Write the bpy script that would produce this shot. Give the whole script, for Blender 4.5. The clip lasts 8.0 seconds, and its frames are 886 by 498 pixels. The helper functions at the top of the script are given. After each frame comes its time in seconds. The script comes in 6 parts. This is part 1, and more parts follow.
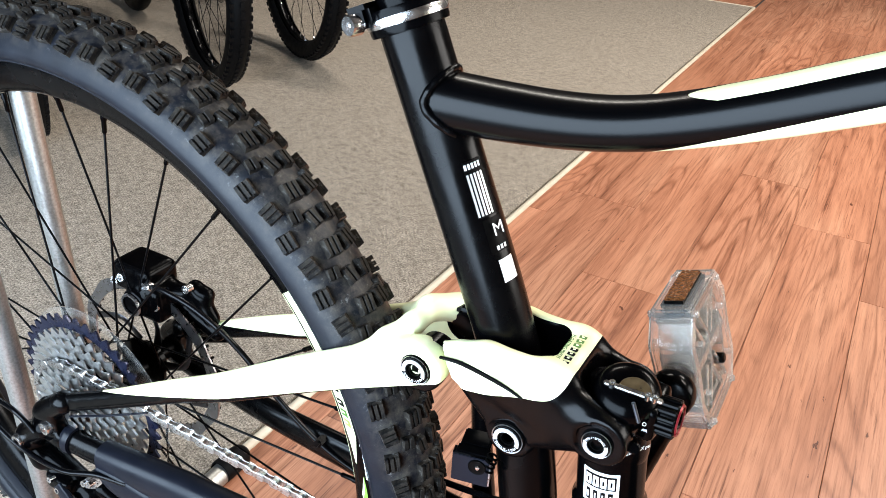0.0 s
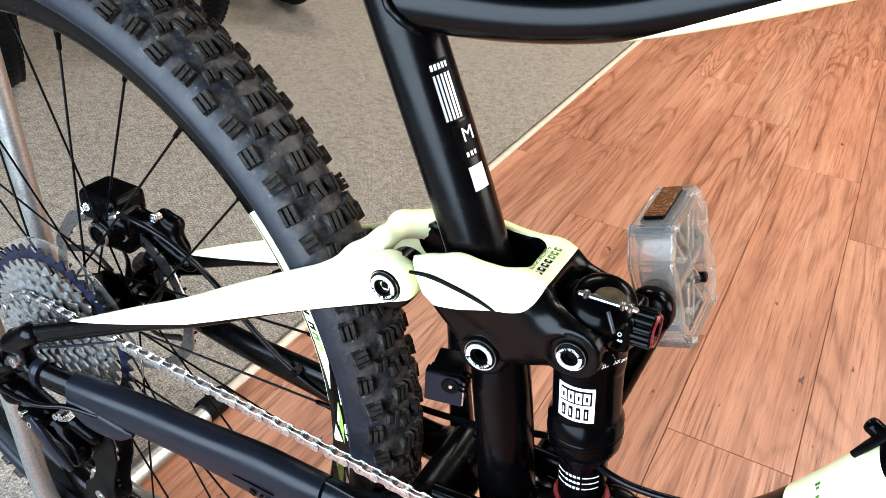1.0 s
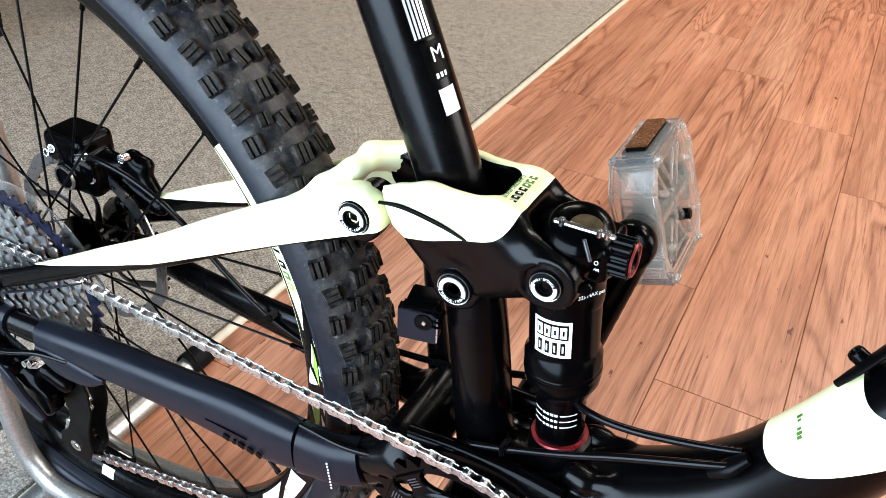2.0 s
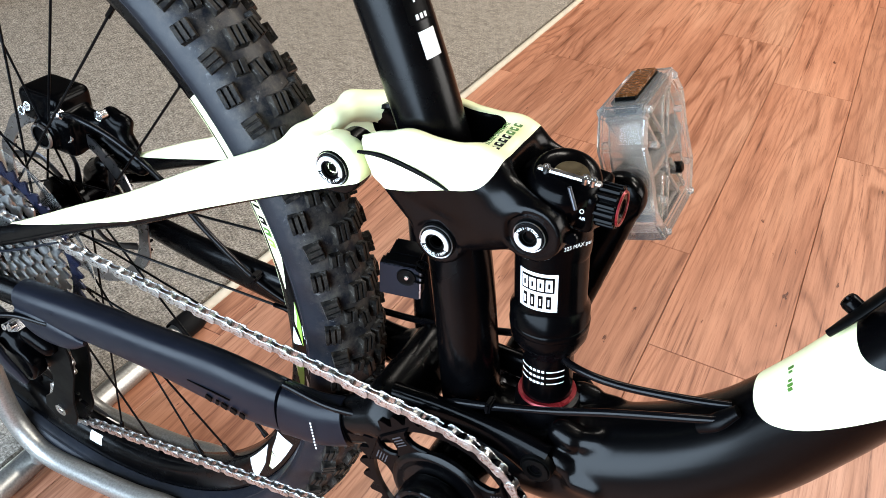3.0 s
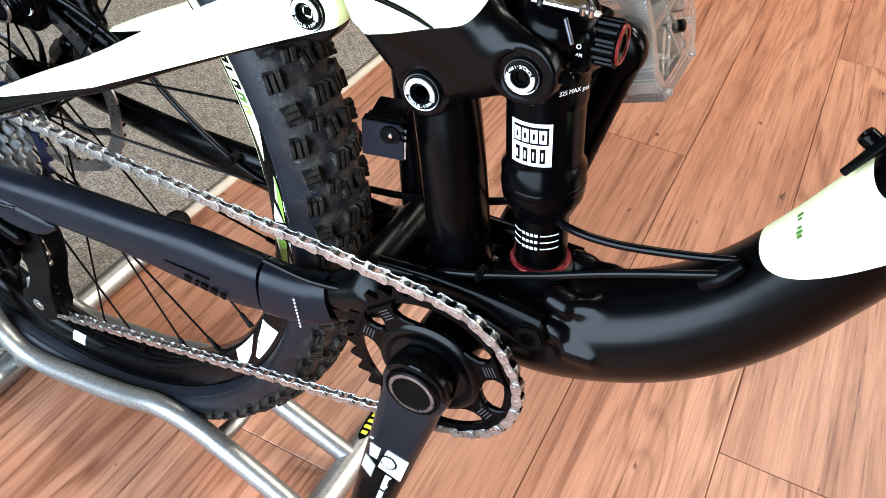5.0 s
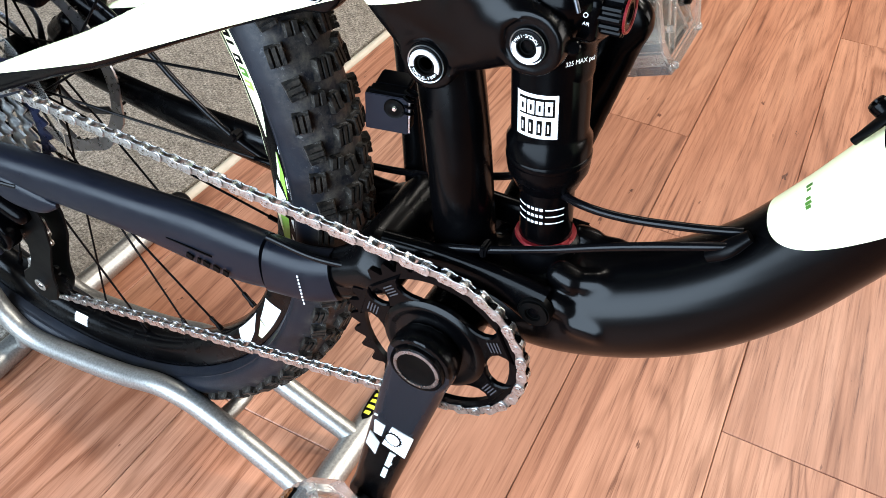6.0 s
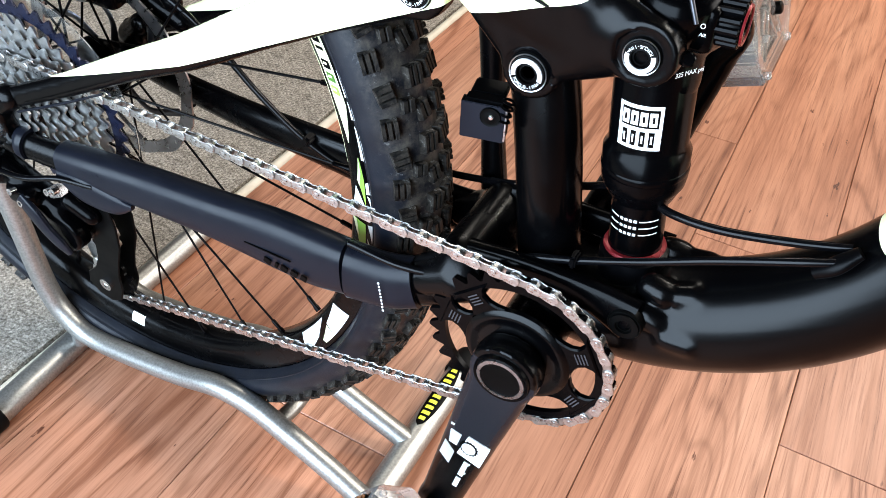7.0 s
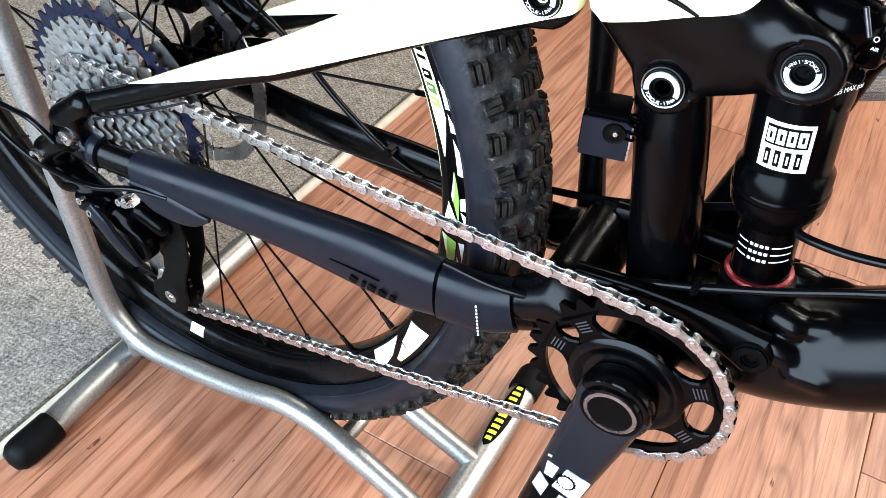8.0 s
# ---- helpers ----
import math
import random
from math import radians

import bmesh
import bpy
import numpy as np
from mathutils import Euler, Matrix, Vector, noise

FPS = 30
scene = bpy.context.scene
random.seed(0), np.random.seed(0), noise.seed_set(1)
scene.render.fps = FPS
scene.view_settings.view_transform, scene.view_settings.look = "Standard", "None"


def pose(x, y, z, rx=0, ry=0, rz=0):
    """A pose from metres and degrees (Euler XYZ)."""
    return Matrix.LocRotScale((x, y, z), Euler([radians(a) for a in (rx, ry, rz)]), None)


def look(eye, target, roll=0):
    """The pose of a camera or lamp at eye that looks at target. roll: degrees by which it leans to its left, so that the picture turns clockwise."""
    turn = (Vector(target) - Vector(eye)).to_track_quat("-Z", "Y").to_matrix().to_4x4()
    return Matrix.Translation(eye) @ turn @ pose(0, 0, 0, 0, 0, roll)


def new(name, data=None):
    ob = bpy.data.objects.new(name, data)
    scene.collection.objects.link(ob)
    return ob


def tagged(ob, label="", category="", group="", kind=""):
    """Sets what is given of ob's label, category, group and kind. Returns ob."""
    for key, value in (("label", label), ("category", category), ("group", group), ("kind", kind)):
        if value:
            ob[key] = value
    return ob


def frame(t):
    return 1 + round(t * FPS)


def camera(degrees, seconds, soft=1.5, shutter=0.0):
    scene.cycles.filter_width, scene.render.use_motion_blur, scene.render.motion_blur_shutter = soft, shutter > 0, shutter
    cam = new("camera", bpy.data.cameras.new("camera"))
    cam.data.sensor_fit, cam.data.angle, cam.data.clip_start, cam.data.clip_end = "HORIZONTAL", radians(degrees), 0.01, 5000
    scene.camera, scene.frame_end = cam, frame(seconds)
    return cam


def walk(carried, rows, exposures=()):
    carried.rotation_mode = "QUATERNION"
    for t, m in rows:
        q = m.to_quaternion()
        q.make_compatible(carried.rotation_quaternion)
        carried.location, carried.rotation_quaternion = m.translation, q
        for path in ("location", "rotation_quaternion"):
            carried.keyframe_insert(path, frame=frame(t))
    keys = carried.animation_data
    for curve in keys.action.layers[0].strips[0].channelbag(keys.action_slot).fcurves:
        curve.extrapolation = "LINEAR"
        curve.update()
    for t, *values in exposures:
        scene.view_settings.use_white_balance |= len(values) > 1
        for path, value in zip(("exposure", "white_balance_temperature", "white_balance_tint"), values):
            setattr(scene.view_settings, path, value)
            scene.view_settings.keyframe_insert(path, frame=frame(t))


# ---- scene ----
cam = camera(58.4, 8.0, soft=0.85)
EXPOSURES = [(0.0, 0.0), (2.5, -0.12), (4.5, -0.17), (6.2, -0.16), (8.0, -0.12)]
PATH = [
    (0, (0.108, -0.378, 0.867), (-0.712, 1.159, -0.115), 3.6),
    (0.5, (0.114, -0.37, 0.85), (-0.68, 1.146, -0.184), 3.5),
    (1, (0.12, -0.367, 0.835), (-0.651, 1.13, -0.243), 3.4),
    (1.5, (0.125, -0.362, 0.82), (-0.624, 1.118, -0.298), 3.5),
    (3, (0.137, -0.347, 0.79), (-0.569, 1.085, -0.414), 3.4),
    (3.5, (0.137, -0.349, 0.781), (-0.556, 1.066, -0.451), 3.5),
    (4, (0.139, -0.348, 0.769), (-0.541, 1.045, -0.495), 3.3),
    (4.5, (0.142, -0.347, 0.754), (-0.516, 1.024, -0.545), 3.3),
    (5, (0.143, -0.348, 0.741), (-0.487, 0.997, -0.598), 3.5),
    (5.2, (0.144, -0.348, 0.735), (-0.477, 0.988, -0.617), 3.7),
    (6.3, (0.138, -0.354, 0.734), (-0.482, 0.968, -0.633), 3.2),
    (6.5, (0.129, -0.357, 0.734), (-0.499, 0.96, -0.634), 3.2),
    (7, (0.102, -0.365, 0.733), (-0.557, 0.939, -0.632), 3.1),
    (7.5, (0.073, -0.367, 0.727), (-0.613, 0.92, -0.64), 2.7),
    (8, (0.044, -0.363, 0.72), (-0.66, 0.917, -0.646), 2.5),
]
walk(cam, [(r[0], look(*r[1:])) for r in PATH], EXPOSURES)

# ---- light ----
world = bpy.data.worlds.new("daylight")
scene.world = world
world.use_nodes = True
wn = world.node_tree.nodes
sky = wn.new("ShaderNodeTexSky")
sky.sky_type, sky.sun_disc = "NISHITA", False
sky.sun_elevation, sky.sun_rotation = radians(48), radians(-34)
wn["Background"].inputs["Strength"].default_value = 0.12
world.node_tree.links.new(sky.outputs["Color"], wn["Background"].inputs["Color"])


def area_lamp(name, eye, target, sx, sy, watts, colour):
    data = bpy.data.lights.new(name, "AREA")
    data.shape, data.size, data.size_y, data.energy, data.color = "RECTANGLE", sx, sy, watts, colour
    ob = new(name, data)
    ob.matrix_world = look(eye, target)
    return ob


# unseen ceiling panels added to light the far floor: x, y, length, width, watts
FILL_PANELS = ((1.7, 1.6, 1.2, 0.3, 95), (-1.4, 2.4, 1.2, 0.3, 48), (1.05, 3.2, 1.2, 0.3, 88))
sun_data = bpy.data.lights.new("sun", "SUN")
sun_data.energy, sun_data.angle, sun_data.color = 2.0, radians(0.6), (1.0, 0.95, 0.88)
new("sun", sun_data).matrix_world = look((-4.0, 6.0, 8.0), (0, 0, 0))
# daylight in the shop front's opening, then an added side fill and ceiling fill
area_lamp("shop_window_light", (-0.50, -1.08, 0.78), (-0.50, 0.0, 0.78), 1.6, 1.06, 90, (0.64, 0.81, 1.0))
area_lamp("side_fill_light", (3.85, 2.0, 1.6), (0.0, 1.4, 0.5), 2.4, 1.9, 150, (1.0, 0.955, 0.90))
for sx, sy, sl, sw, watts in FILL_PANELS:
    area_lamp("ceiling_fill_glow", (sx, sy, 2.93), (sx, sy, 0), sl, sw, watts, (1.0, 0.94, 0.85))


# ---- materials ----
def node(tree, kind, **sockets):
    n = tree.nodes.new(kind)
    for key, value in sockets.items():
        n.inputs[key.replace("_", " ")].default_value = value
    return n


def ramp(tree, source, stops):
    r = tree.nodes.new("ShaderNodeValToRGB")
    el = r.color_ramp.elements
    while len(el) < len(stops):
        el.new(0.5)
    for e, (p, c) in zip(el, stops):
        e.position, e.color = p, (*c, 1) if len(c) == 3 else c
    tree.links.new(source, r.inputs["Fac"])
    return r.outputs["Color"]


def rgb(v):
    return (v, v, v)


def coords(tree, scale=(1, 1, 1), which="Object"):
    c = tree.nodes.new("ShaderNodeTexCoord")
    m = node(tree, "ShaderNodeMapping", Scale=scale)
    tree.links.new(c.outputs[which], m.inputs["Vector"])
    return m.outputs["Vector"]


def noise_tex(tree, vec, scale, detail=4, rough=0.55):
    n = node(tree, "ShaderNodeTexNoise", Scale=scale, Detail=detail, Roughness=rough)
    tree.links.new(vec, n.inputs["Vector"])
    return n.outputs["Fac"]


def material(name, base, rough=0.5, metal=0.0, vary=0.15, scale=60.0, grain=900.0, bump=0.05, depth=0.0004, coat=0.0, spec=0.5, rough_vary=0.08):
    """A surface with wear at two scales: broad stains and fine grain."""
    m = bpy.data.materials.new(name)
    m.use_nodes = True
    t = m.node_tree
    p = t.nodes["Principled BSDF"]
    vec = coords(t)
    broad, fine = noise_tex(t, vec, scale, 5), noise_tex(t, vec, grain, 3)
    lo, hi = [c * (1 - vary) for c in base], [min(1, c * (1 + vary)) for c in base]
    col = ramp(t, broad, [(0.3, lo), (0.72, hi)])
    t.links.new(col, p.inputs["Base Color"])
    mr = node(t, "ShaderNodeMapRange")
    mr.inputs["From Min"].default_value, mr.inputs["From Max"].default_value = 0.3, 0.7
    mr.inputs["To Min"].default_value, mr.inputs["To Max"].default_value = max(0.03, rough - rough_vary), min(1, rough + rough_vary)
    t.links.new(broad, mr.inputs["Value"])
    t.links.new(mr.outputs["Result"], p.inputs["Roughness"])
    p.inputs["Metallic"].default_value = metal
    p.inputs["Coat Weight"].default_value = coat
    p.inputs["Coat Roughness"].default_value = 0.12
    p.inputs["Specular IOR Level"].default_value = spec
    if bump:
        b = node(t, "ShaderNodeBump", Strength=bump, Distance=depth)
        t.links.new(fine, b.inputs["Height"])
        t.links.new(b.outputs["Normal"], p.inputs["Normal"])
    return m


BLACK = material("satin_black_paint", (0.0007, 0.0007, 0.0009), 0.24, spec=0.14, vary=0.2, scale=30, bump=0.03)
YELLOW = material("pale_yellow_paint", (0.90, 0.92, 0.56), 0.34, vary=0.03, scale=25, bump=0.02, coat=0.25)
GLOSS_BLACK = material("gloss_black", (0.0006, 0.0006, 0.0008), 0.20, spec=0.07, vary=0.2, scale=40, bump=0.02)
PLASTIC = material("black_plastic", (0.0010, 0.0010, 0.0013), 0.34, spec=0.08, vary=0.25, scale=80, bump=0.1)
RUBBER = material("black_rubber", (0.0024, 0.0024, 0.0028), 0.55, spec=0.10, vary=0.3, scale=50, bump=0.15)
GUARD = material("grey_rubber_guard", (0.0050, 0.0060, 0.0100), 0.34, spec=0.17, vary=0.12, scale=35, bump=0.12)
STEEL = material("bright_steel", (0.72, 0.71, 0.70), 0.22, 1.0, vary=0.12, scale=120, bump=0.05)
COG_STEEL = material("cog_steel", (0.56, 0.56, 0.55), 0.34, 1.0, vary=0.12, scale=200, bump=0.05)
# inner chain links, a tone darker than the outer ones
INNER_STEEL = material("darker_inner_steel", (0.42, 0.41, 0.40), 0.32, 1.0, vary=0.2, scale=300, bump=0.05)
CHAIN_STEEL = material("chain_steel", (0.56, 0.55, 0.54), 0.30, 1.0, vary=0.2, scale=300, bump=0.05)
RING_ALLOY = material("grey_alloy", (0.30, 0.30, 0.31), 0.3, 1.0, vary=0.1, scale=150)
DARK_STEEL = material("dark_steel", (0.10, 0.10, 0.11), 0.35, 1.0, vary=0.2, scale=200)
ALLOY = material("machined_alloy", (0.55, 0.55, 0.57), 0.3, 1.0, vary=0.1, scale=150)
WHITE = material("white_print", (0.82, 0.82, 0.80), 0.4, vary=0.04, scale=60, bump=0)
RED = material("red_anodised", (0.20, 0.012, 0.016), 0.3, 0.4, vary=0.15)
RING_PRINT = material("silver_print", (0.80, 0.80, 0.80), 0.35, 0.5, vary=0.06, bump=0)
GREEN_INK = material("dark_green_print", (0.06, 0.16, 0.02), 0.4, vary=0.2, bump=0)
GREEN = material("green_print", (0.28, 0.55, 0.07), 0.4, vary=0.05, bump=0)
INK = material("black_print", (0.0012, 0.0012, 0.0012), 0.4, spec=0.06, vary=0.1, bump=0)
YELLOW_INK = material("yellow_print", (0.85, 0.80, 0.05), 0.4, vary=0.05, bump=0)
CABLE = material("cable_housing", (0.0015, 0.0015, 0.002), 0.20, spec=0.15, vary=0.2)
# lever plate metal, tinted to carry a warm reflection in its colour
WARM_REFLECTION = material("warm_reflection_plate", (0.20, 0.155, 0.09), 0.3, 0.9, vary=0.2, scale=120)
BLUE_BLACK = material("blue_black_alloy", (0.010, 0.013, 0.034), 0.3, 0.6, vary=0.2, scale=150)
GREY_PRINT = material("grey_crank_finish", (0.035, 0.036, 0.042), 0.38, vary=0.15, scale=70)


def tyre_material(name, base, dust, everywhere):
    """Black rubber; grey-brown dust and pale scuffs lie where the tyre has rolled, away from the sidewalls."""
    m = material(name, base, 0.42, spec=0.10 if everywhere else 0.22, vary=0.25, scale=40, bump=0.25)
    t = m.node_tree
    p = t.nodes["Principled BSDF"]
    old = p.inputs["Base Color"].links[0].from_socket
    vec = coords(t)
    a = ramp(t, noise_tex(t, vec, 90, 8, 0.75), [(0.42, rgb(0.02)), (0.54, rgb(dust * 0.45)), (0.68, rgb(dust))])
    scuff = ramp(t, noise_tex(t, vec, 210, 5, 0.7), [(0.61, rgb(0.0)), (0.71, rgb(0.55))])
    if not everywhere:
        shift = node(t, "ShaderNodeVectorMath")
        shift.inputs[1].default_value = (0.4365, 0.0, -0.368)
        t.links.new(vec, shift.inputs[0])
        flat = node(t, "ShaderNodeVectorMath")
        flat.operation = "MULTIPLY"
        flat.inputs[1].default_value = (1, 0, 1)
        t.links.new(shift.outputs[0], flat.inputs[0])
        far = node(t, "ShaderNodeVectorMath")
        far.operation = "LENGTH"
        t.links.new(flat.outputs[0], far.inputs[0])
        mr = node(t, "ShaderNodeMapRange")
        mr.inputs["From Min"].default_value, mr.inputs["From Max"].default_value = 0.325, 0.338
        mr.inputs["To Min"].default_value = 0.08
        t.links.new(far.outputs["Value"], mr.inputs["Value"])
        a = calc(t, "MULTIPLY", a, mr.outputs["Result"])
        scuff = calc(t, "MULTIPLY", scuff, mr.outputs["Result"])
    for amount, tint in ((a, (0.150, 0.125, 0.095, 1)), (scuff, (0.24, 0.24, 0.235, 1))):
        mix = t.nodes.new("ShaderNodeMix")
        mix.data_type = "RGBA"
        t.links.new(amount, mix.inputs["Factor"])
        t.links.new(old, mix.inputs["A"])
        mix.inputs["B"].default_value = tint
        old = mix.outputs["Result"]
    t.links.new(old, p.inputs["Base Color"])
    return m


def calc(t, op, a, b):
    n = t.nodes.new("ShaderNodeMath")
    n.operation = op
    for i, v in enumerate((a, b)):
        if isinstance(v, (int, float)):
            n.inputs[i].default_value = v
        else:
            t.links.new(v, n.inputs[i])
    return n.outputs[0]


TYRE, TREAD = tyre_material("tyre_sidewall", (0.0046, 0.0062, 0.0105), 0.46, False), tyre_material("tyre_tread", (0.0035, 0.0037, 0.0046), 0.36, True)


def two_tone(name, first, second, mask_fn):
    """Two paints with a crisp masked edge; mask_fn(tree, xyz) returns a value above zero where the second paint lies."""
    m = bpy.data.materials.new(name)
    m.use_nodes = True
    t = m.node_tree
    p = t.nodes["Principled BSDF"]
    p.inputs["Roughness"].default_value = 0.24
    p.inputs["Coat Weight"].default_value = 0.0
    p.inputs["Specular IOR Level"].default_value = 0.14
    sep = t.nodes.new("ShaderNodeSeparateXYZ")
    t.links.new(coords(t), sep.inputs["Vector"])
    mask = mask_fn(t, sep)
    st = node(t, "ShaderNodeMath")
    st.operation = "GREATER_THAN"
    st.inputs[1].default_value = 0.0
    t.links.new(mask, st.inputs[0])
    broad = noise_tex(t, coords(t), 30, 5)
    mix = t.nodes.new("ShaderNodeMix")
    mix.data_type = "RGBA"
    for key, c in (("A", first), ("B", second)):
        t.links.new(ramp(t, broad, [(0.3, [v * 0.93 for v in c]), (0.7, c)]), mix.inputs[key])
    t.links.new(st.outputs[0], mix.inputs["Factor"])
    t.links.new(mix.outputs["Result"], p.inputs["Base Color"])
    return m


def line_mask(a, b, c, axes="XZ"):
    """a * first + b * second + c"""
    def fn(t, sep):
        return calc(t, "ADD", calc(t, "ADD", calc(t, "MULTIPLY", sep.outputs[axes[0]], a), calc(t, "MULTIPLY", sep.outputs[axes[1]], b)), c)
    return fn


def least(*fns):
    def fn(t, sep):
        out = fns[0](t, sep)
        for f in fns[1:]:
            out = calc(t, "MINIMUM", out, f(t, sep))
        return out
    return fn


def most(*fns):
    def fn(t, sep):
        out = fns[0](t, sep)
        for f in fns[1:]:
            out = calc(t, "MAXIMUM", out, f(t, sep))
        return out
    return fn


PAINT_BLACK, PAINT_YELLOW = (0.0007, 0.0007, 0.0009), (0.90, 0.92, 0.56)


def wood_material():
    """Red-brown plank flooring: cathedral grain along y, pores, dark knots and a satin wear layer."""
    m = bpy.data.materials.new("wood_plank")
    m.use_nodes = True
    t = m.node_tree
    p = t.nodes["Principled BSDF"]
    info = t.nodes.new("ShaderNodeObjectInfo")
    c = t.nodes.new("ShaderNodeTexCoord")
    off = t.nodes.new("ShaderNodeVectorMath")
    off.operation = "MULTIPLY"
    off.inputs[1].default_value = (37.0, 91.0, 13.0)
    comb = t.nodes.new("ShaderNodeCombineXYZ")
    for k in "XYZ":
        t.links.new(info.outputs["Random"], comb.inputs[k])
    t.links.new(comb.outputs[0], off.inputs[0])
    add = t.nodes.new("ShaderNodeVectorMath")
    t.links.new(c.outputs["Object"], add.inputs[0])
    t.links.new(off.outputs[0], add.inputs[1])

    def mapped(scale):
        mp = node(t, "ShaderNodeMapping", Scale=scale)
        t.links.new(add.outputs[0], mp.inputs["Vector"])
        return mp.outputs["Vector"]
    # cathedral figure: contour lines of a stretched noise, thin and dark, stronger in some planks than in others
    wander = noise_tex(t, mapped((5.0, 0.9, 1.0)), 1.0, 4, 0.6)
    figure = node(t, "ShaderNodeTexNoise", Scale=1.0, Detail=2.5, Roughness=0.42, Distortion=0.35)
    t.links.new(mapped((8.5, 0.85, 1.0)), figure.inputs["Vector"])
    rough_edge = calc(t, "MULTIPLY", noise_tex(t, mapped((150.0, 8.0, 1.0)), 1.0, 3, 0.6), 2.2)
    bands = calc(t, "ADD", calc(t, "MULTIPLY", calc(t, "SINE", calc(t, "ADD", calc(t, "MULTIPLY", figure.outputs["Fac"], 120.0), rough_edge), 0.0), 0.5), 0.5)
    strength = ramp(t, noise_tex(t, mapped((4.0, 1.2, 1.0)), 1.0, 2, 0.5), [(0.38, rgb(0.15)), (0.60, rgb(1.0))])
    streak = noise_tex(t, mapped((46.0, 1.5, 1.0)), 1.0, 7, 0.66)
    pores = noise_tex(t, mapped((190.0, 5.5, 1.0)), 1.0, 5, 0.7)
    fibre = noise_tex(t, mapped((420.0, 16.0, 1.0)), 1.0, 4, 0.65)
    knots = noise_tex(t, mapped((52.0, 15.0, 1.0)), 1.0, 4, 0.6)
    base = ramp(t, wander, [(0.28, (0.36, 0.143, 0.076)), (0.48, (0.46, 0.203, 0.117)), (0.72, (0.55, 0.275, 0.168))])

    def darken(colour, factor, stops, share_of=1.0):
        mix = t.nodes.new("ShaderNodeMix")
        mix.data_type, mix.blend_type = "RGBA", "MULTIPLY"
        if isinstance(share_of, float):
            mix.inputs["Factor"].default_value = share_of
        else:
            t.links.new(share_of, mix.inputs["Factor"])
        t.links.new(colour, mix.inputs["A"])
        t.links.new(ramp(t, factor, stops), mix.inputs["B"])
        return mix.outputs["Result"]
    col = darken(base, bands, [(0.0, (0.62, 0.53, 0.47)), (0.14, (0.84, 0.79, 0.76)), (0.36, rgb(1.0)), (1.0, (1.07, 1.08, 1.09))], strength)
    col = darken(col, streak, [(0.30, (0.50, 0.40, 0.34)), (0.42, (0.84, 0.80, 0.77)), (0.52, rgb(1.0)), (0.70, (1.13, 1.17, 1.19))])
    col = darken(col, pores, [(0.30, (0.36, 0.26, 0.20)), (0.40, (0.80, 0.75, 0.72)), (0.48, rgb(1.0)), (0.70, rgb(1.05))])
    col = darken(col, fibre, [(0.32, (0.82, 0.78, 0.75)), (0.46, rgb(0.98)), (0.66, rgb(1.06))])
    col = darken(col, knots, [(0.0, (0.16, 0.09, 0.06)), (0.275, (0.26, 0.16, 0.11)), (0.305, rgb(1.0))])
    hue = node(t, "ShaderNodeHueSaturation")
    mr = node(t, "ShaderNodeMapRange")
    mr.inputs["To Min"].default_value, mr.inputs["To Max"].default_value = 0.90, 1.08
    t.links.new(info.outputs["Random"], mr.inputs["Value"])
    t.links.new(mr.outputs["Result"], hue.inputs["Value"])
    t.links.new(col, hue.inputs["Color"])
    t.links.new(hue.outputs["Color"], p.inputs["Base Color"])
    rr = ramp(t, streak, [(0.3, rgb(0.48)), (0.7, rgb(0.36))])
    t.links.new(rr, p.inputs["Roughness"])
    b = node(t, "ShaderNodeBump", Strength=0.25, Distance=0.0004)
    t.links.new(fibre, b.inputs["Height"])
    t.links.new(b.outputs["Normal"], p.inputs["Normal"])
    return m


def carpet_material():
    m = bpy.data.materials.new("carpet_pile")
    m.use_nodes = True
    t = m.node_tree
    p = t.nodes["Principled BSDF"]
    vec = coords(t)
    speck, broad = noise_tex(t, vec, 250, 4, 0.8), noise_tex(t, vec, 62, 5, 0.75)
    col = ramp(t, speck, [(0.34, (0.085, 0.071, 0.056)), (0.5, (0.29, 0.251, 0.208)), (0.64, (0.58, 0.51, 0.43))])
    mix = t.nodes.new("ShaderNodeMix")
    mix.data_type, mix.blend_type = "RGBA", "MULTIPLY"
    mix.inputs["Factor"].default_value = 1.0
    t.links.new(col, mix.inputs["A"])
    t.links.new(ramp(t, broad, [(0.36, rgb(0.66)), (0.5, rgb(0.98)), (0.64, rgb(1.18))]), mix.inputs["B"])
    t.links.new(mix.outputs["Result"], p.inputs["Base Color"])
    p.inputs["Roughness"].default_value = 1.0
    p.inputs["Specular IOR Level"].default_value = 0.1
    b = node(t, "ShaderNodeBump", Strength=0.8, Distance=0.003)
    t.links.new(speck, b.inputs["Height"])
    t.links.new(b.outputs["Normal"], p.inputs["Normal"])
    return m


WOOD, CARPET = wood_material(), carpet_material()
# walls and ceiling stay out of view, kept dark so black paint reflects little
WALL = material("painted_plaster", (0.07, 0.068, 0.066), 0.7, vary=0.06, scale=2, grain=120, bump=0.1)
CEILING = material("grey_ceiling", (0.07, 0.07, 0.07), 0.8, vary=0.04, scale=3, grain=90, bump=0.2)
STRIP = material("cream_trim", (0.60, 0.53, 0.42), 0.4, vary=0.12, scale=25, bump=0.08)
STAND_PAINT = material("silver_hammered_paint", (0.36, 0.355, 0.335), 0.40, 0.85, vary=0.22, scale=420, grain=900, bump=0.15, rough_vary=0.03)


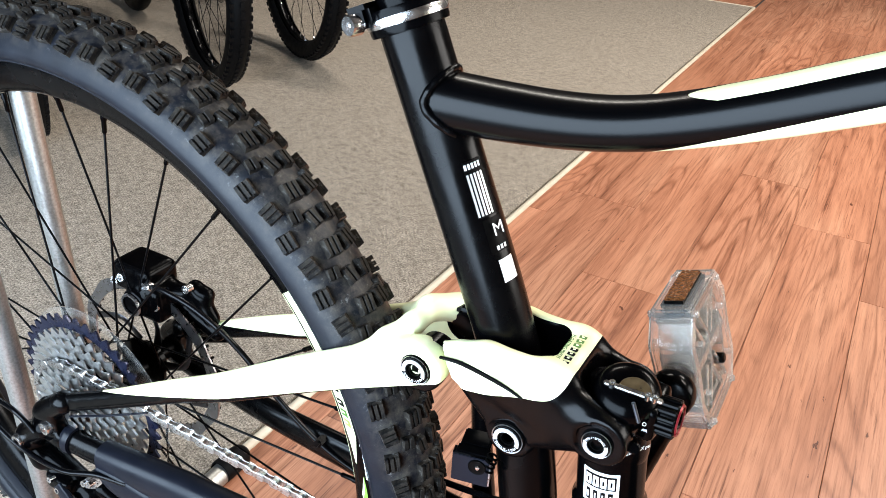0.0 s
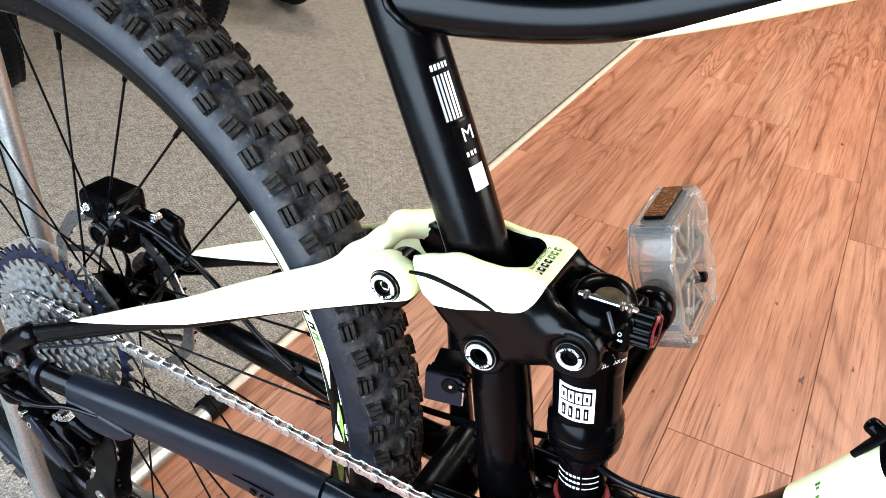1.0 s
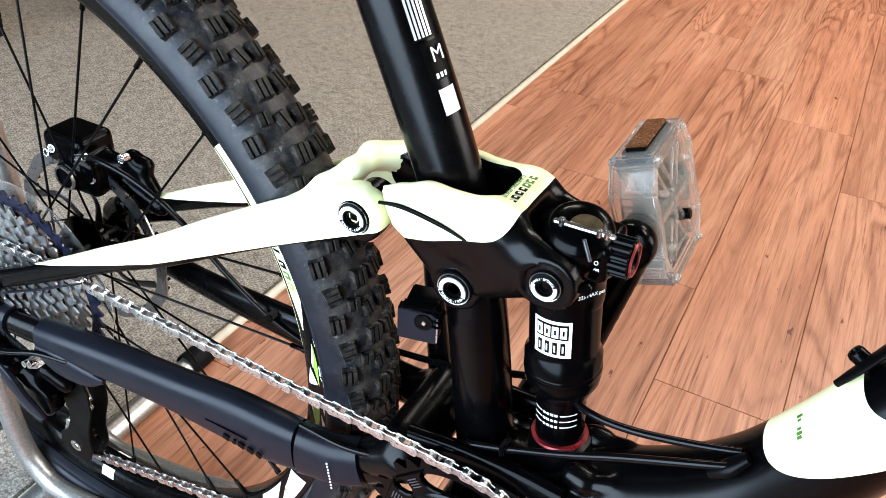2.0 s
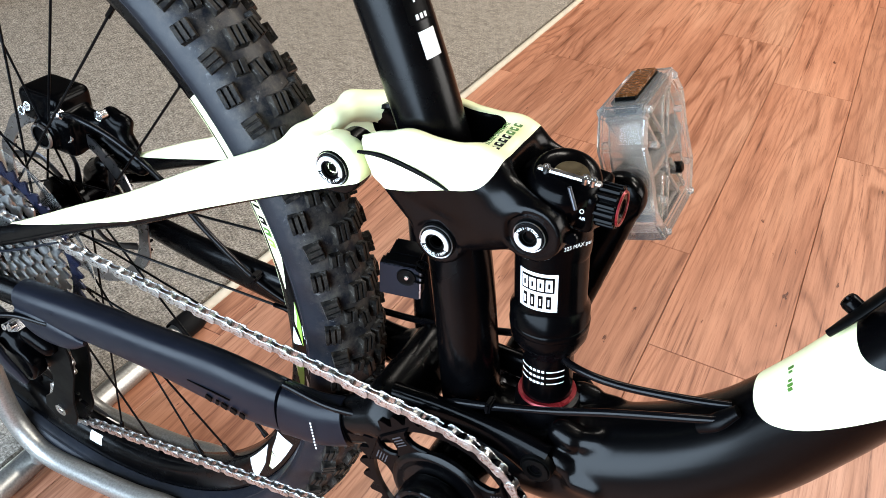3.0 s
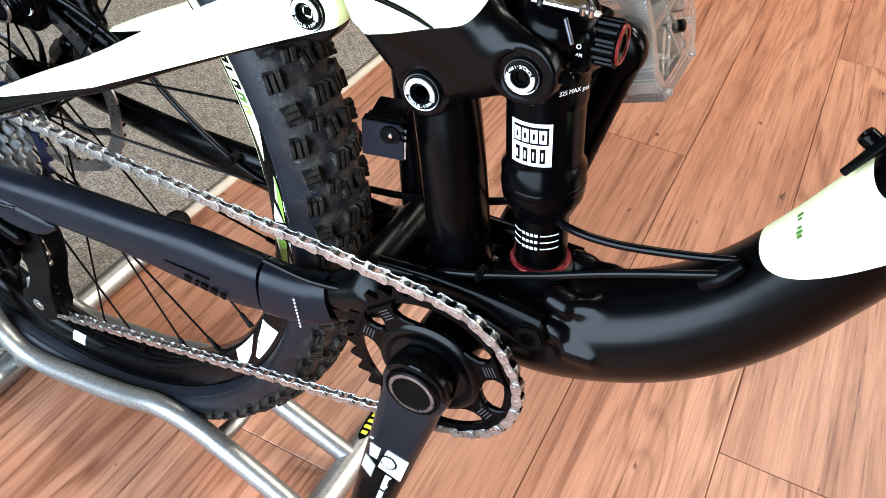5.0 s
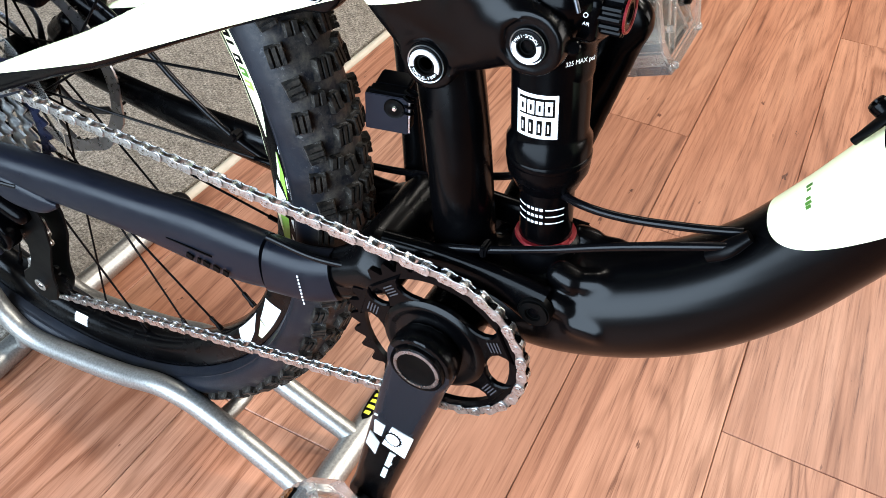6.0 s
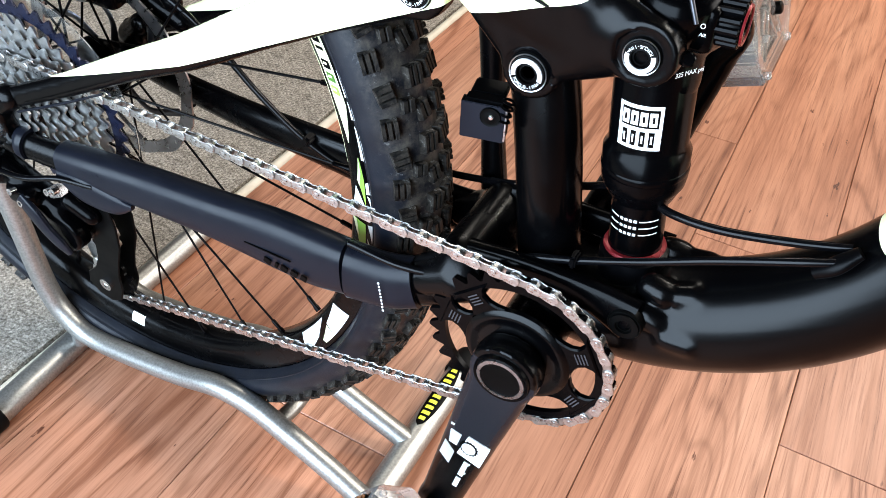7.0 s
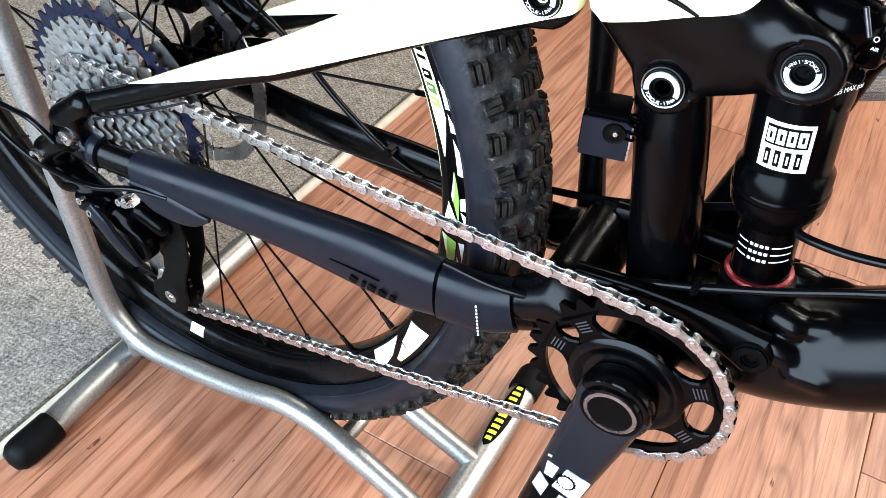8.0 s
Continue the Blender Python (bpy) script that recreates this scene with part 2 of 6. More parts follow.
def clear_plastic(name, through_share, ior, rough):
    m = bpy.data.materials.new(name)
    m.use_nodes = True
    t = m.node_tree
    p = t.nodes["Principled BSDF"]
    p.inputs["Base Color"].default_value = (0.98, 0.965, 0.93, 1)
    p.inputs["Transmission Weight"].default_value = through_share
    p.inputs["IOR"].default_value = ior
    t.links.new(ramp(t, noise_tex(t, coords(t), 90, 4), [(0.35, rgb(rough * 0.5)), (0.7, rgb(rough * 1.8))]), p.inputs["Roughness"])
    return m


CLEAR, THIN_CLEAR = clear_plastic("clear_polycarbonate", 0.84, 1.34, 0.04), clear_plastic("clear_thin_sheet", 0.97, 1.06, 0.06)


def reflector_material():
    m = material("amber_reflector", (0.22, 0.08, 0.025), 0.2, vary=0.4, scale=400, bump=0)
    t = m.node_tree
    v = node(t, "ShaderNodeTexVoronoi", Scale=420.0)
    t.links.new(coords(t), v.inputs["Vector"])
    b = node(t, "ShaderNodeBump", Strength=1.0, Distance=0.002)
    t.links.new(v.outputs["Distance"], b.inputs["Height"])
    t.links.new(b.outputs["Normal"], t.nodes["Principled BSDF"].inputs["Normal"])
    return m


AMBER = reflector_material()


# ---- mesh tools ----
def part(name, bm, mat, parent=None, label="", sharp=38):
    """Links a bmesh as one mesh object under a thing or a part."""
    me = bpy.data.meshes.new(name)
    bmesh.ops.recalc_face_normals(bm, faces=bm.faces) if len(bm.faces) < 60000 else None
    bm.to_mesh(me)
    bm.free()
    for f in me.polygons:
        f.use_smooth = True
    me.set_sharp_from_angle(angle=radians(sharp))
    if mat:
        me.materials.append(mat)
    ob = new(name, me)
    attach(ob, parent)
    return tagged(ob, label)


def attach(ob, parent):
    """Parents ob, whose mesh is built in the world's metres; a thing's Empty stands at its base."""
    ob.parent = parent
    if parent is not None and parent.type == "EMPTY":
        ob.matrix_parent_inverse = Matrix.Translation(-parent.location)


def share(name, me, m, parent, label=""):
    ob = new(name, me)
    attach(ob, parent)
    ob.matrix_basis = m
    return tagged(ob, label)


def smooth_line(pts, steps):
    """Catmull-Rom through rows of numbers (place, then any widths)."""
    p = np.array([pts[0], *pts, pts[-1]], float)
    p[0], p[-1] = 2 * p[1] - p[2], 2 * p[-2] - p[-3]
    out = []
    for i in range(1, len(p) - 2):
        for u in np.linspace(0, 1, steps, endpoint=False):
            a, b, c, d = p[i - 1:i + 3]
            out.append(0.5 * (2 * b + (c - a) * u + (2 * a - 5 * b + 4 * c - d) * u * u + (3 * b - a - 3 * c + d) * u ** 3))
    out.append(p[-2])
    return np.array(out)


def sweep(pts, n=20, steps=6, up=(0, 1, 0), caps=True, power=2.0, bm=None):
    """A tube through rows (x, y, z, half-width across the up axis' side, half-width along the other)."""
    rows = smooth_line(pts, steps) if len(pts) > 2 else np.array(pts, float)
    bm = bm or bmesh.new()
    rings = []
    for i, r in enumerate(rows):
        a, b = rows[max(i - 1, 0)][:3], rows[min(i + 1, len(rows) - 1)][:3]
        t = Vector(b - a).normalized()
        s = (Vector(up) - t * t.dot(Vector(up))).normalized()
        nrm = t.cross(s)
        ra, rb = r[3], r[4] if len(r) > 4 else r[3]
        ring = []
        for k in range(n):
            c, d = math.cos(2 * math.pi * k / n), math.sin(2 * math.pi * k / n)
            c, d = math.copysign(abs(c) ** (2 / power), c), math.copysign(abs(d) ** (2 / power), d)
            ring.append(bm.verts.new(Vector(r[:3]) + s * c * ra + nrm * d * rb))
        rings.append(ring)
    for a, b in zip(rings, rings[1:]):
        for k in range(n):
            bm.faces.new((a[k], a[(k + 1) % n], b[(k + 1) % n], b[k]))
    if caps:
        bm.faces.new(rings[0][::-1])
        bm.faces.new(rings[-1])
    return bm


def lathe(profile, n=40, at=(0, 0, 0), axis=(0, 1, 0), bm=None, closed=False):
    """Revolves (radius, height) rows about an axis through a place."""
    bm = bm or bmesh.new()
    q = Vector((0, 0, 1)).rotation_difference(Vector(axis).normalized()).to_matrix()
    rings = []
    for r, h in profile:
        if r < 1e-6:
            rings.append([bm.verts.new(Vector(at) + q @ Vector((0, 0, h)))] * n)
        else:
            rings.append([bm.verts.new(Vector(at) + q @ Vector((r * math.cos(2 * math.pi * k / n), r * math.sin(2 * math.pi * k / n), h))) for k in range(n)])
    pairs = list(zip(rings, rings[1:])) + ([(rings[-1], rings[0])] if closed else [])
    for a, b in pairs:
        for k in range(n):
            vs = []
            for v in (a[k], a[(k + 1) % n], b[(k + 1) % n], b[k]):
                if v not in vs:
                    vs.append(v)
            if len(vs) > 2:
                bm.faces.new(vs)
    return bm


def rod(a, b, r, n=12, bm=None, bevel=0.0):
    a, b = Vector(a), Vector(b)
    h = (b - a).length
    e = min(bevel, r * 0.9, h / 2)
    prof = [(0, 0), (r - e, 0), (r, e), (r, h - e), (r - e, h), (0, h)] if e else [(0, 0), (r, 0), (r, h), (0, h)]
    return lathe(prof, n, a, b - a, bm)


def block(size, m=Matrix(), bevel=0.002, segs=2, bm=None, taper=1.0):
    one = bmesh.new()
    bmesh.ops.create_cube(one, size=1)
    for v in one.verts:
        k = taper if v.co.z > 0 else 1.0
        v.co = Vector((v.co.x * size[0] * k, v.co.y * size[1] * k, v.co.z * size[2]))
    if bevel:
        bmesh.ops.bevel(one, geom=list(one.edges), offset=bevel, segments=segs, affect="EDGES", clamp_overlap=True)
    return merge(bm, one, m)


def merge(bm, one, m=Matrix()):
    bmesh.ops.transform(one, matrix=m, verts=one.verts)
    if bm is None:
        return one
    me = bpy.data.meshes.new("tmp")
    one.to_mesh(me)
    one.free()
    bm.from_mesh(me)
    bpy.data.meshes.remove(me)
    return bm


def plate(outline, y0, y1, bevel=0.0006, bm=None, m=Matrix()):
    """An outline of (x, z) pairs, given thickness along y with softened edges."""
    one = bmesh.new()
    f = one.faces.new([one.verts.new((x, y0, z)) for x, z in outline])
    ex = bmesh.ops.extrude_face_region(one, geom=[f])
    bmesh.ops.translate(one, vec=(0, y1 - y0, 0), verts=[v for v in ex["geom"] if isinstance(v, bmesh.types.BMVert)])
    if bevel:
        rim = [e for e in one.edges if abs(e.verts[0].co.y - e.verts[1].co.y) < 1e-9]
        bmesh.ops.bevel(one, geom=rim, offset=bevel, segments=1, affect="EDGES", clamp_overlap=True)
    return merge(bm, one, m)


def circle(cx, cz, r, n=32, a0=0.0, a1=2 * math.pi):
    return [(cx + r * math.cos(a0 + (a1 - a0) * k / n), cz + r * math.sin(a0 + (a1 - a0) * k / n)) for k in range(n)]


def ring_plate(outer, inner, y0, y1, bm=None):
    """A flat ring between two outlines with the same number of corners."""
    bm = bm or bmesh.new()
    n = len(outer)
    vs = [[bm.verts.new((p[0], y, p[1])) for p in line] for line, y in ((outer, y0), (outer, y1), (inner, y1), (inner, y0))]
    for i in range(4):
        a, b = vs[i], vs[(i + 1) % 4]
        for k in range(n):
            bm.faces.new((a[k], a[(k + 1) % n], b[(k + 1) % n], b[k]))
    return bm


def blend(a, b, k):
    h = np.clip(0.5 + 0.5 * (b - a) / k, 0, 1)
    return b + (a - b) * h - k * h * (1 - h)


def capsule(P, a, b, ra, rb=None):
    a, b = np.array(a, float), np.array(b, float)
    rb = ra if rb is None else rb
    ab = b - a
    u = np.clip(((P - a) @ ab) / (ab @ ab), 0, 1)
    return np.linalg.norm(P - a - u[..., None] * ab, axis=-1) - (ra + (rb - ra) * u)


def slab(P, centre, half, r=0.002):
    q = np.abs(P - np.array(centre)) - np.array(half) + r
    return np.linalg.norm(np.maximum(q, 0), axis=-1) + np.minimum(q.max(-1), 0) - r


def drum(P, centre, r, half):
    """A cylinder along y."""
    d = np.stack([np.hypot(P[..., 0] - centre[0], P[..., 2] - centre[2]) - r, np.abs(P[..., 1] - centre[1]) - half], -1)
    return np.minimum(d.max(-1), 0) + np.linalg.norm(np.maximum(d, 0), axis=-1)


def forged(field, lo, hi, step=0.002):
    """A smooth solid where field(points) is below zero."""
    lo, hi = np.array(lo), np.array(hi)
    n = np.ceil((hi - lo) / step).astype(int) + 1
    axes = [lo[i] + step * np.arange(n[i]) for i in range(3)]
    P = np.stack(np.meshgrid(*axes, indexing="ij"), -1)
    F = field(P)
    inside = F < 0
    shape = tuple(n - 1)
    total, count = np.zeros((*shape, 3)), np.zeros(shape)
    corners = [(i, j, k) for i in (0, 1) for j in (0, 1) for k in (0, 1)]

    def cut(A, c):
        return A[c[0]:c[0] + shape[0], c[1]:c[1] + shape[1], c[2]:c[2] + shape[2]]
    for a in corners:
        for ax in range(3):
            if a[ax] == 0:
                b = tuple(v + (1 if i == ax else 0) for i, v in enumerate(a))
                fa, fb = cut(F, a), cut(F, b)
                hit = (fa < 0) != (fb < 0)
                u = np.where(hit, fa / np.where(hit, fa - fb, 1), 0)
                place = np.array(a, float) + u[..., None] * (np.array(b, float) - np.array(a, float))
                total += np.where(hit[..., None], place, 0)
                count += hit
    ids = -np.ones(shape, int)
    on = count > 0
    ids[on] = np.arange(on.sum())
    base = np.stack(np.nonzero(on), -1)
    verts = lo + step * (base + total[on] / count[on][:, None])
    faces = []
    for ax in range(3):
        s0 = [slice(None)] * 3
        s1 = [slice(None)] * 3
        s0[ax], s1[ax] = slice(0, -1), slice(1, None)
        A, B = inside[tuple(s0)], inside[tuple(s1)]
        o = [i for i in range(3) if i != ax]
        for idx in np.argwhere(A != B):
            if any(idx[i] == 0 or idx[i] >= shape[i] for i in o):
                continue
            quad = []
            for d0, d1 in ((-1, -1), (0, -1), (0, 0), (-1, 0)):
                c = idx.copy()
                c[o[0]] += d0
                c[o[1]] += d1
                quad.append(ids[tuple(c)])
            flip = bool(A[tuple(idx)]) == (ax == 1)
            faces.append(quad if flip else quad[::-1])
    me = bpy.data.meshes.new("forged")
    me.from_pydata([tuple(v) for v in verts], [], [tuple(int(i) for i in f) for f in faces])
    bm = bmesh.new()
    bm.from_mesh(me)
    bpy.data.meshes.remove(me)
    bmesh.ops.smooth_vert(bm, verts=bm.verts, factor=0.5, use_axis_x=True, use_axis_y=True, use_axis_z=True)
    bmesh.ops.smooth_vert(bm, verts=bm.verts, factor=0.5, use_axis_x=True, use_axis_y=True, use_axis_z=True)
    return bm


def thing(name, at, label, category, group="", kind=""):
    ob = new(name)
    ob.empty_display_size = 0.05
    ob.location = at
    return tagged(ob, label, category, group, kind)


# ---- the bicycle ----
def lettering(text, size, m, mat, parent, name="lettering"):
    cu = bpy.data.curves.new(name, "FONT")
    cu.body, cu.size, cu.extrude, cu.align_x, cu.align_y = text, size, 0.00008, "CENTER", "CENTER"
    cu.materials.append(mat)
    ob = new(name, cu)
    attach(ob, parent)
    ob.matrix_basis = m
    return ob


def facing(at, out, upish):
    """A pose whose z axis points out and whose y axis points up along upish."""
    z = Vector(out).normalized()
    y = (Vector(upish) - z * z.dot(Vector(upish))).normalized()
    m = Matrix((y.cross(z), y, z)).transposed().to_4x4()
    m.translation = at
    return m


AXLE, BB = Vector((-0.4365, 0.004, 0.368)), Vector((0.001, 0, 0.344))
bike = thing("mountain_bike", (-0.4365, 0, 0.014), "black and pale yellow full-suspension mountain bike standing in a floor stand", "bicycle")


def tt_mask():
    """Two pale stripes on the top tube that begin in points ahead of its bend."""
    def up(t, sep):
        off = calc(t, "ADD", sep.outputs["Y"], -0.0020)
        band = calc(t, "SUBTRACT", 0.0078, calc(t, "ABSOLUTE", off, 0.0))
        nose = calc(t, "SUBTRACT", calc(t, "ADD", sep.outputs["X"], -0.033), calc(t, "MULTIPLY", calc(t, "MULTIPLY", off, off), 250.0))
        return calc(t, "MINIMUM", calc(t, "MINIMUM", band, nose), line_mask(-0.43, 1, -0.722)(t, sep))
    low = least(line_mask(1, 0, 0.004), line_mask(0.50, -1, 0.7095), line_mask(0, -1, 0.014, "XY"))
    return most(up, low)


TT_PAINT = two_tone("top_tube_paint", PAINT_BLACK, PAINT_YELLOW, tt_mask())

FY = 0.007
part("seat_tube", sweep([(-0.1300, FY, 0.765, 0.0190, 0.0190), (-0.0975, FY, 0.69, 0.0193, 0.0193), (-0.0560, FY, 0.594, 0.0197, 0.0197), (-0.0345, 0.008, 0.53, 0.0197, 0.0197),
                         (-0.0205, 0.005, 0.47, 0.0198, 0.0200), (-0.006, 0.001, 0.385, 0.021, 0.0200), (0.001, 0, 0.350, 0.022, 0.0200)], 40, 10), BLACK, bike)
top_tube = part("top_tube", sweep([(-0.106, FY, 0.7180, 0.0185, 0.0168), (-0.065, FY, 0.7195, 0.0180, 0.0160), (-0.03, FY, 0.7225, 0.0176, 0.0148), (0.0, FY, 0.7275, 0.0174, 0.0140),
                                   (0.03, FY, 0.7360, 0.0172, 0.0138), (0.07, FY, 0.7515, 0.0174, 0.0142), (0.13, FY, 0.7780, 0.0177, 0.0150), (0.34, FY, 0.870, 0.0185, 0.0170)], 40, 8, power=2.3), TT_PAINT, bike,
                "black top tube with pale yellow stripes")
# the fillet of weld between top tube and seat tube
weld_pts = []
for k in range(33):
    a = -2.5 + 5.0 * k / 32
    yy, zz = 0.0190 * math.sin(a), 0.7185 + 0.0185 * math.cos(a)
    axis_x = np.interp(zz, [0.594, 0.69, 0.765], [-0.0560, -0.0975, -0.1300])
    weld_pts.append((axis_x - 0.0012 + 1.06 * math.sqrt(max(1e-6, 0.0193 ** 2 - yy * yy * 0.93)), FY + yy, zz, 0.0026 + 0.0003 * (k % 2), 0.0026 + 0.0003 * (k % 2)))
part("weld", sweep(weld_pts, 10, 3, up=(1, 0.3, 0)), BLACK, bike)


def dt_field(P):
    pts = [(0.012, 0, 0.362, 0.030), (0.058, 0, 0.369, 0.034), (0.10, 0, 0.386, 0.0345), (0.137, 0, 0.411, 0.0335), (0.167, 0, 0.444, 0.0315), (0.190, 0, 0.484, 0.0295), (0.209, 0, 0.522, 0.0285), (0.268, 0, 0.632, 0.0285)]
    rows = smooth_line(pts, 5)
    out = None
    for a, b in zip(rows, rows[1:]):
        d = capsule(P, a[:3], b[:3], a[3], b[3])
        out = d if out is None else np.minimum(out, d)
    # links to the lower shock mount and the gussets
    for s in (-1, 1):
        for a, b, r in (((0.064, 0.018, 0.407), (0.071, 0.019, 0.406), 0.0088), ((0.082, 0.017, 0.407), (0.088, 0.016, 0.409), 0.0080), ((0.066, 0.027, 0.393), (0.073, 0.027, 0.391), 0.0082), ((0.081, 0.029, 0.384), (0.094, 0.029, 0.385), 0.0078)):
            out = blend(out, capsule(P, (a[0], s * a[1], a[2]), (b[0], s * b[1], b[2]), r), 0.0022)
    return out


def dt_mask():
    """A pale panel with a rounded nose and, inside it, the start of a second black panel."""
    def fn(t, sep):
        along = line_mask(0.5, 0.87, 0.0)(t, sep)
        across = line_mask(0.87, -0.5, 0.103)(t, sep)
        bow = calc(t, "MULTIPLY", calc(t, "MULTIPLY", across, across), 60.0)
        nose = calc(t, "SUBTRACT", calc(t, "SUBTRACT", along, 0.5000), bow)
        inner = calc(t, "SUBTRACT", calc(t, "ADD", bow, 0.5660), along)
        return calc(t, "MINIMUM", nose, inner)
    return fn


DT_PAINT = two_tone("down_tube_paint", PAINT_BLACK, PAINT_YELLOW, dt_mask())
down_tube = part("down_tube", forged(dt_field, (-0.03, -0.05, 0.31), (0.31, 0.05, 0.69), 0.0023), DT_PAINT, bike, "thick curved black down tube with a pale yellow panel", sharp=60)
for k in range(6):
    u = k / 5
    at, out = Vector((0.1697 + 0.0024 * u, -0.0050 - 0.0115 * u, 0.5072 - 0.0040 * u)), Vector((-0.84 + 0.13 * u, -0.20 - 0.37 * u, 0.48 - 0.07 * u))
    part("print_bar", block((0.0016, 0.0034 - 0.0008 * (k % 2), 0.0006), facing(at, out, (0.5, 0, 0.87)), 0), GREEN_INK, down_tube)
part("bottom_bracket_shell", lathe([(0.0, -0.040), (0.020, -0.040), (0.0225, -0.0385), (0.0225, 0.0385), (0.020, 0.040), (0, 0.040)], 36, BB), BLACK, bike)


# rocker link
PA, PB, PC = Vector((-0.091, FY, 0.5535)), Vector((-0.027, FY, 0.5215)), Vector((0.030, FY, 0.5515))


def rocker_field(P):
    Q = P - np.array((0, FY, 0))
    Q[..., 2] += 0.14 * np.maximum(0, Q[..., 1])
    Q[..., 1] = np.abs(Q[..., 1])
    flat = Q * np.array((1, 1.45, 1))

    def bar(a, b, ra, rb):
        return capsule(flat, (a[0], (a[1] - 0.0016) * 1.45, a[2]), (b[0], (b[1] - 0.0016) * 1.45, b[2]), ra, rb) / 1.2
    arm = bar((-0.084, 0.0255, 0.5590), (-0.062, 0.0275, 0.5650), 0.0105, 0.0125)
    arm = blend(arm, bar((-0.062, 0.0275, 0.5650), (-0.046, 0.0290, 0.5680), 0.0128, 0.0162), 0.005)
    arm = blend(arm, bar((-0.046, 0.0290, 0.5680), (-0.010, 0.0275, 0.5690), 0.0165, 0.0165), 0.005)
    bridge = capsule(Q, (-0.0055, 0.026, 0.5705), (-0.0045, 0.0, 0.5720), 0.0125, 0.0125)
    bridge = np.minimum(bridge, slab(Q, (-0.004, 0, 0.572), (0.0125, 0.0305, 0.0115), 0.007))
    out = blend(arm, bridge, 0.008)
    out = blend(out, bar((-0.064, 0.0265, 0.554), (-0.027, 0.0245, 0.5215), 0.0085, 0.0120), 0.006)
    out = blend(out, bar((-0.027, 0.0250, 0.5225), (0.030, 0.0300, 0.5525), 0.0105, 0.0125), 0.008)
    out = blend(out, bar((-0.004, 0.0275, 0.564), (0.030, 0.0300, 0.5525), 0.0165, 0.0165), 0.008)
    out = blend(out, bar((-0.044, 0.0260, 0.552), (-0.002, 0.0270, 0.549), 0.0110, 0.0150), 0.010)
    out = blend(out, drum(Q, (-0.027, 0.0225, 0.5215), 0.0160, 0.0070), 0.003)
    out = blend(out, drum(Q, (0.030, 0.0290, 0.5515), 0.0165, 0.0075), 0.003)
    # room for the seat tube and the shock's head
    tube = np.minimum(capsule(Q, (-0.104, 0, 0.70), (-0.044, 0, 0.562), 0.0212), capsule(Q, (-0.044, 0, 0.562), (-0.030, 0, 0.50), 0.0212))
    out = np.maximum(out, -tube)
    out = np.maximum(out, -slab(Q, (-0.0385, 0, 0.60), (0.0292, 0.0216, 0.07), 0.0140))
    out = np.maximum(out, -slab(Q, (0.044, 0, 0.562), (0.034, 0.0225, 0.06), 0.008))
    # flat seats for the pivots' caps
    out = np.maximum(out, -drum(Q, (-0.027, 0.0392, 0.5215), 0.0135, 0.0100))
    out = np.maximum(out, -drum(Q, (0.030, 0.0462, 0.5515), 0.0132, 0.0100))
    # the round recess in which each stay end turns
    return np.maximum(out, -drum(Q, (-0.091, 0.041, 0.5535), 0.0205, 0.0250))


def rounded_out(t, u, v, r):
    """Length of the part of (u, v) above zero, less r."""
    u, v = calc(t, "MAXIMUM", u, 0.0), calc(t, "MAXIMUM", v, 0.0)
    return calc(t, "SUBTRACT", calc(t, "SQRT", calc(t, "ADD", calc(t, "MULTIPLY", u, u), calc(t, "MULTIPLY", v, v)), 0.0), r)


def pocket(t, sep):
    """Above zero outside the black pocket round the seat tube."""
    side = calc(t, "SUBTRACT", calc(t, "ABSOLUTE", calc(t, "ADD", sep.outputs["Y"], -FY), 0.0), 0.0216 + 0.0008 - 0.0140)
    return rounded_out(t, calc(t, "ADD", sep.outputs["X"], 0.0093 - 0.0008 + 0.0140), side, 0.0140)


def panel(t, sep):
    """The yellow panel: above a rising line, behind the head, with a rounded corner between."""
    rise = calc(t, "MULTIPLY", line_mask(-0.387, 0.922, -0.5263)(t, sep), -1.0)
    ahead = calc(t, "ADD", sep.outputs["X"], -0.0068)
    return calc(t, "MULTIPLY", rounded_out(t, calc(t, "ADD", rise, 0.010), calc(t, "ADD", ahead, 0.010), 0.010), -1.0)


ROCKER_PAINT = two_tone("rocker_paint", PAINT_BLACK, PAINT_YELLOW, least(panel, pocket))
rocker = part("rocker_link", forged(rocker_field, (-0.105, -0.042, 0.498), (0.056, 0.060, 0.596), 0.0016), ROCKER_PAINT, bike, "forged rocker link, pale yellow above and black below", sharp=50)
# black strips laid on the arms for the dark of a recess; nothing is cut
for s in (-1, 1):
    part("groove_strip", sweep([(-0.076, FY + s * 0.0348, 0.5670, 0.0012, 0.0010), (-0.062, FY + s * 0.0372, 0.5705, 0.0012, 0.0014), (-0.047, FY + s * 0.0398, 0.5715, 0.0010, 0.0016), (-0.030, FY + s * 0.0394, 0.5680, 0.0010, 0.0012), (-0.018, FY + s * 0.0386, 0.5635, 0.0008, 0.0006)], 8, 6), INK, rocker, "black strip in place of a recessed line")


for k in range(7):
    y = 0.0185 - 0.0050 * k
    part("print_bar", block((0.0046, 0.0026, 0.0004), Matrix.Translation((-0.0018, y, 0.5844)), 0), GREEN_INK if k < 3 else INK, rocker)
    part("print_bar", block((0.0016, 0.0010, 0.0004), Matrix.Translation((-0.0018, y, 0.5847)), 0), YELLOW, rocker)
lettering("FLOATING PIVOT", 0.0036, facing((-0.0072, 0.0035, 0.5847), (0, 0, 1), (1, 0, 0)), GREEN_INK, rocker)


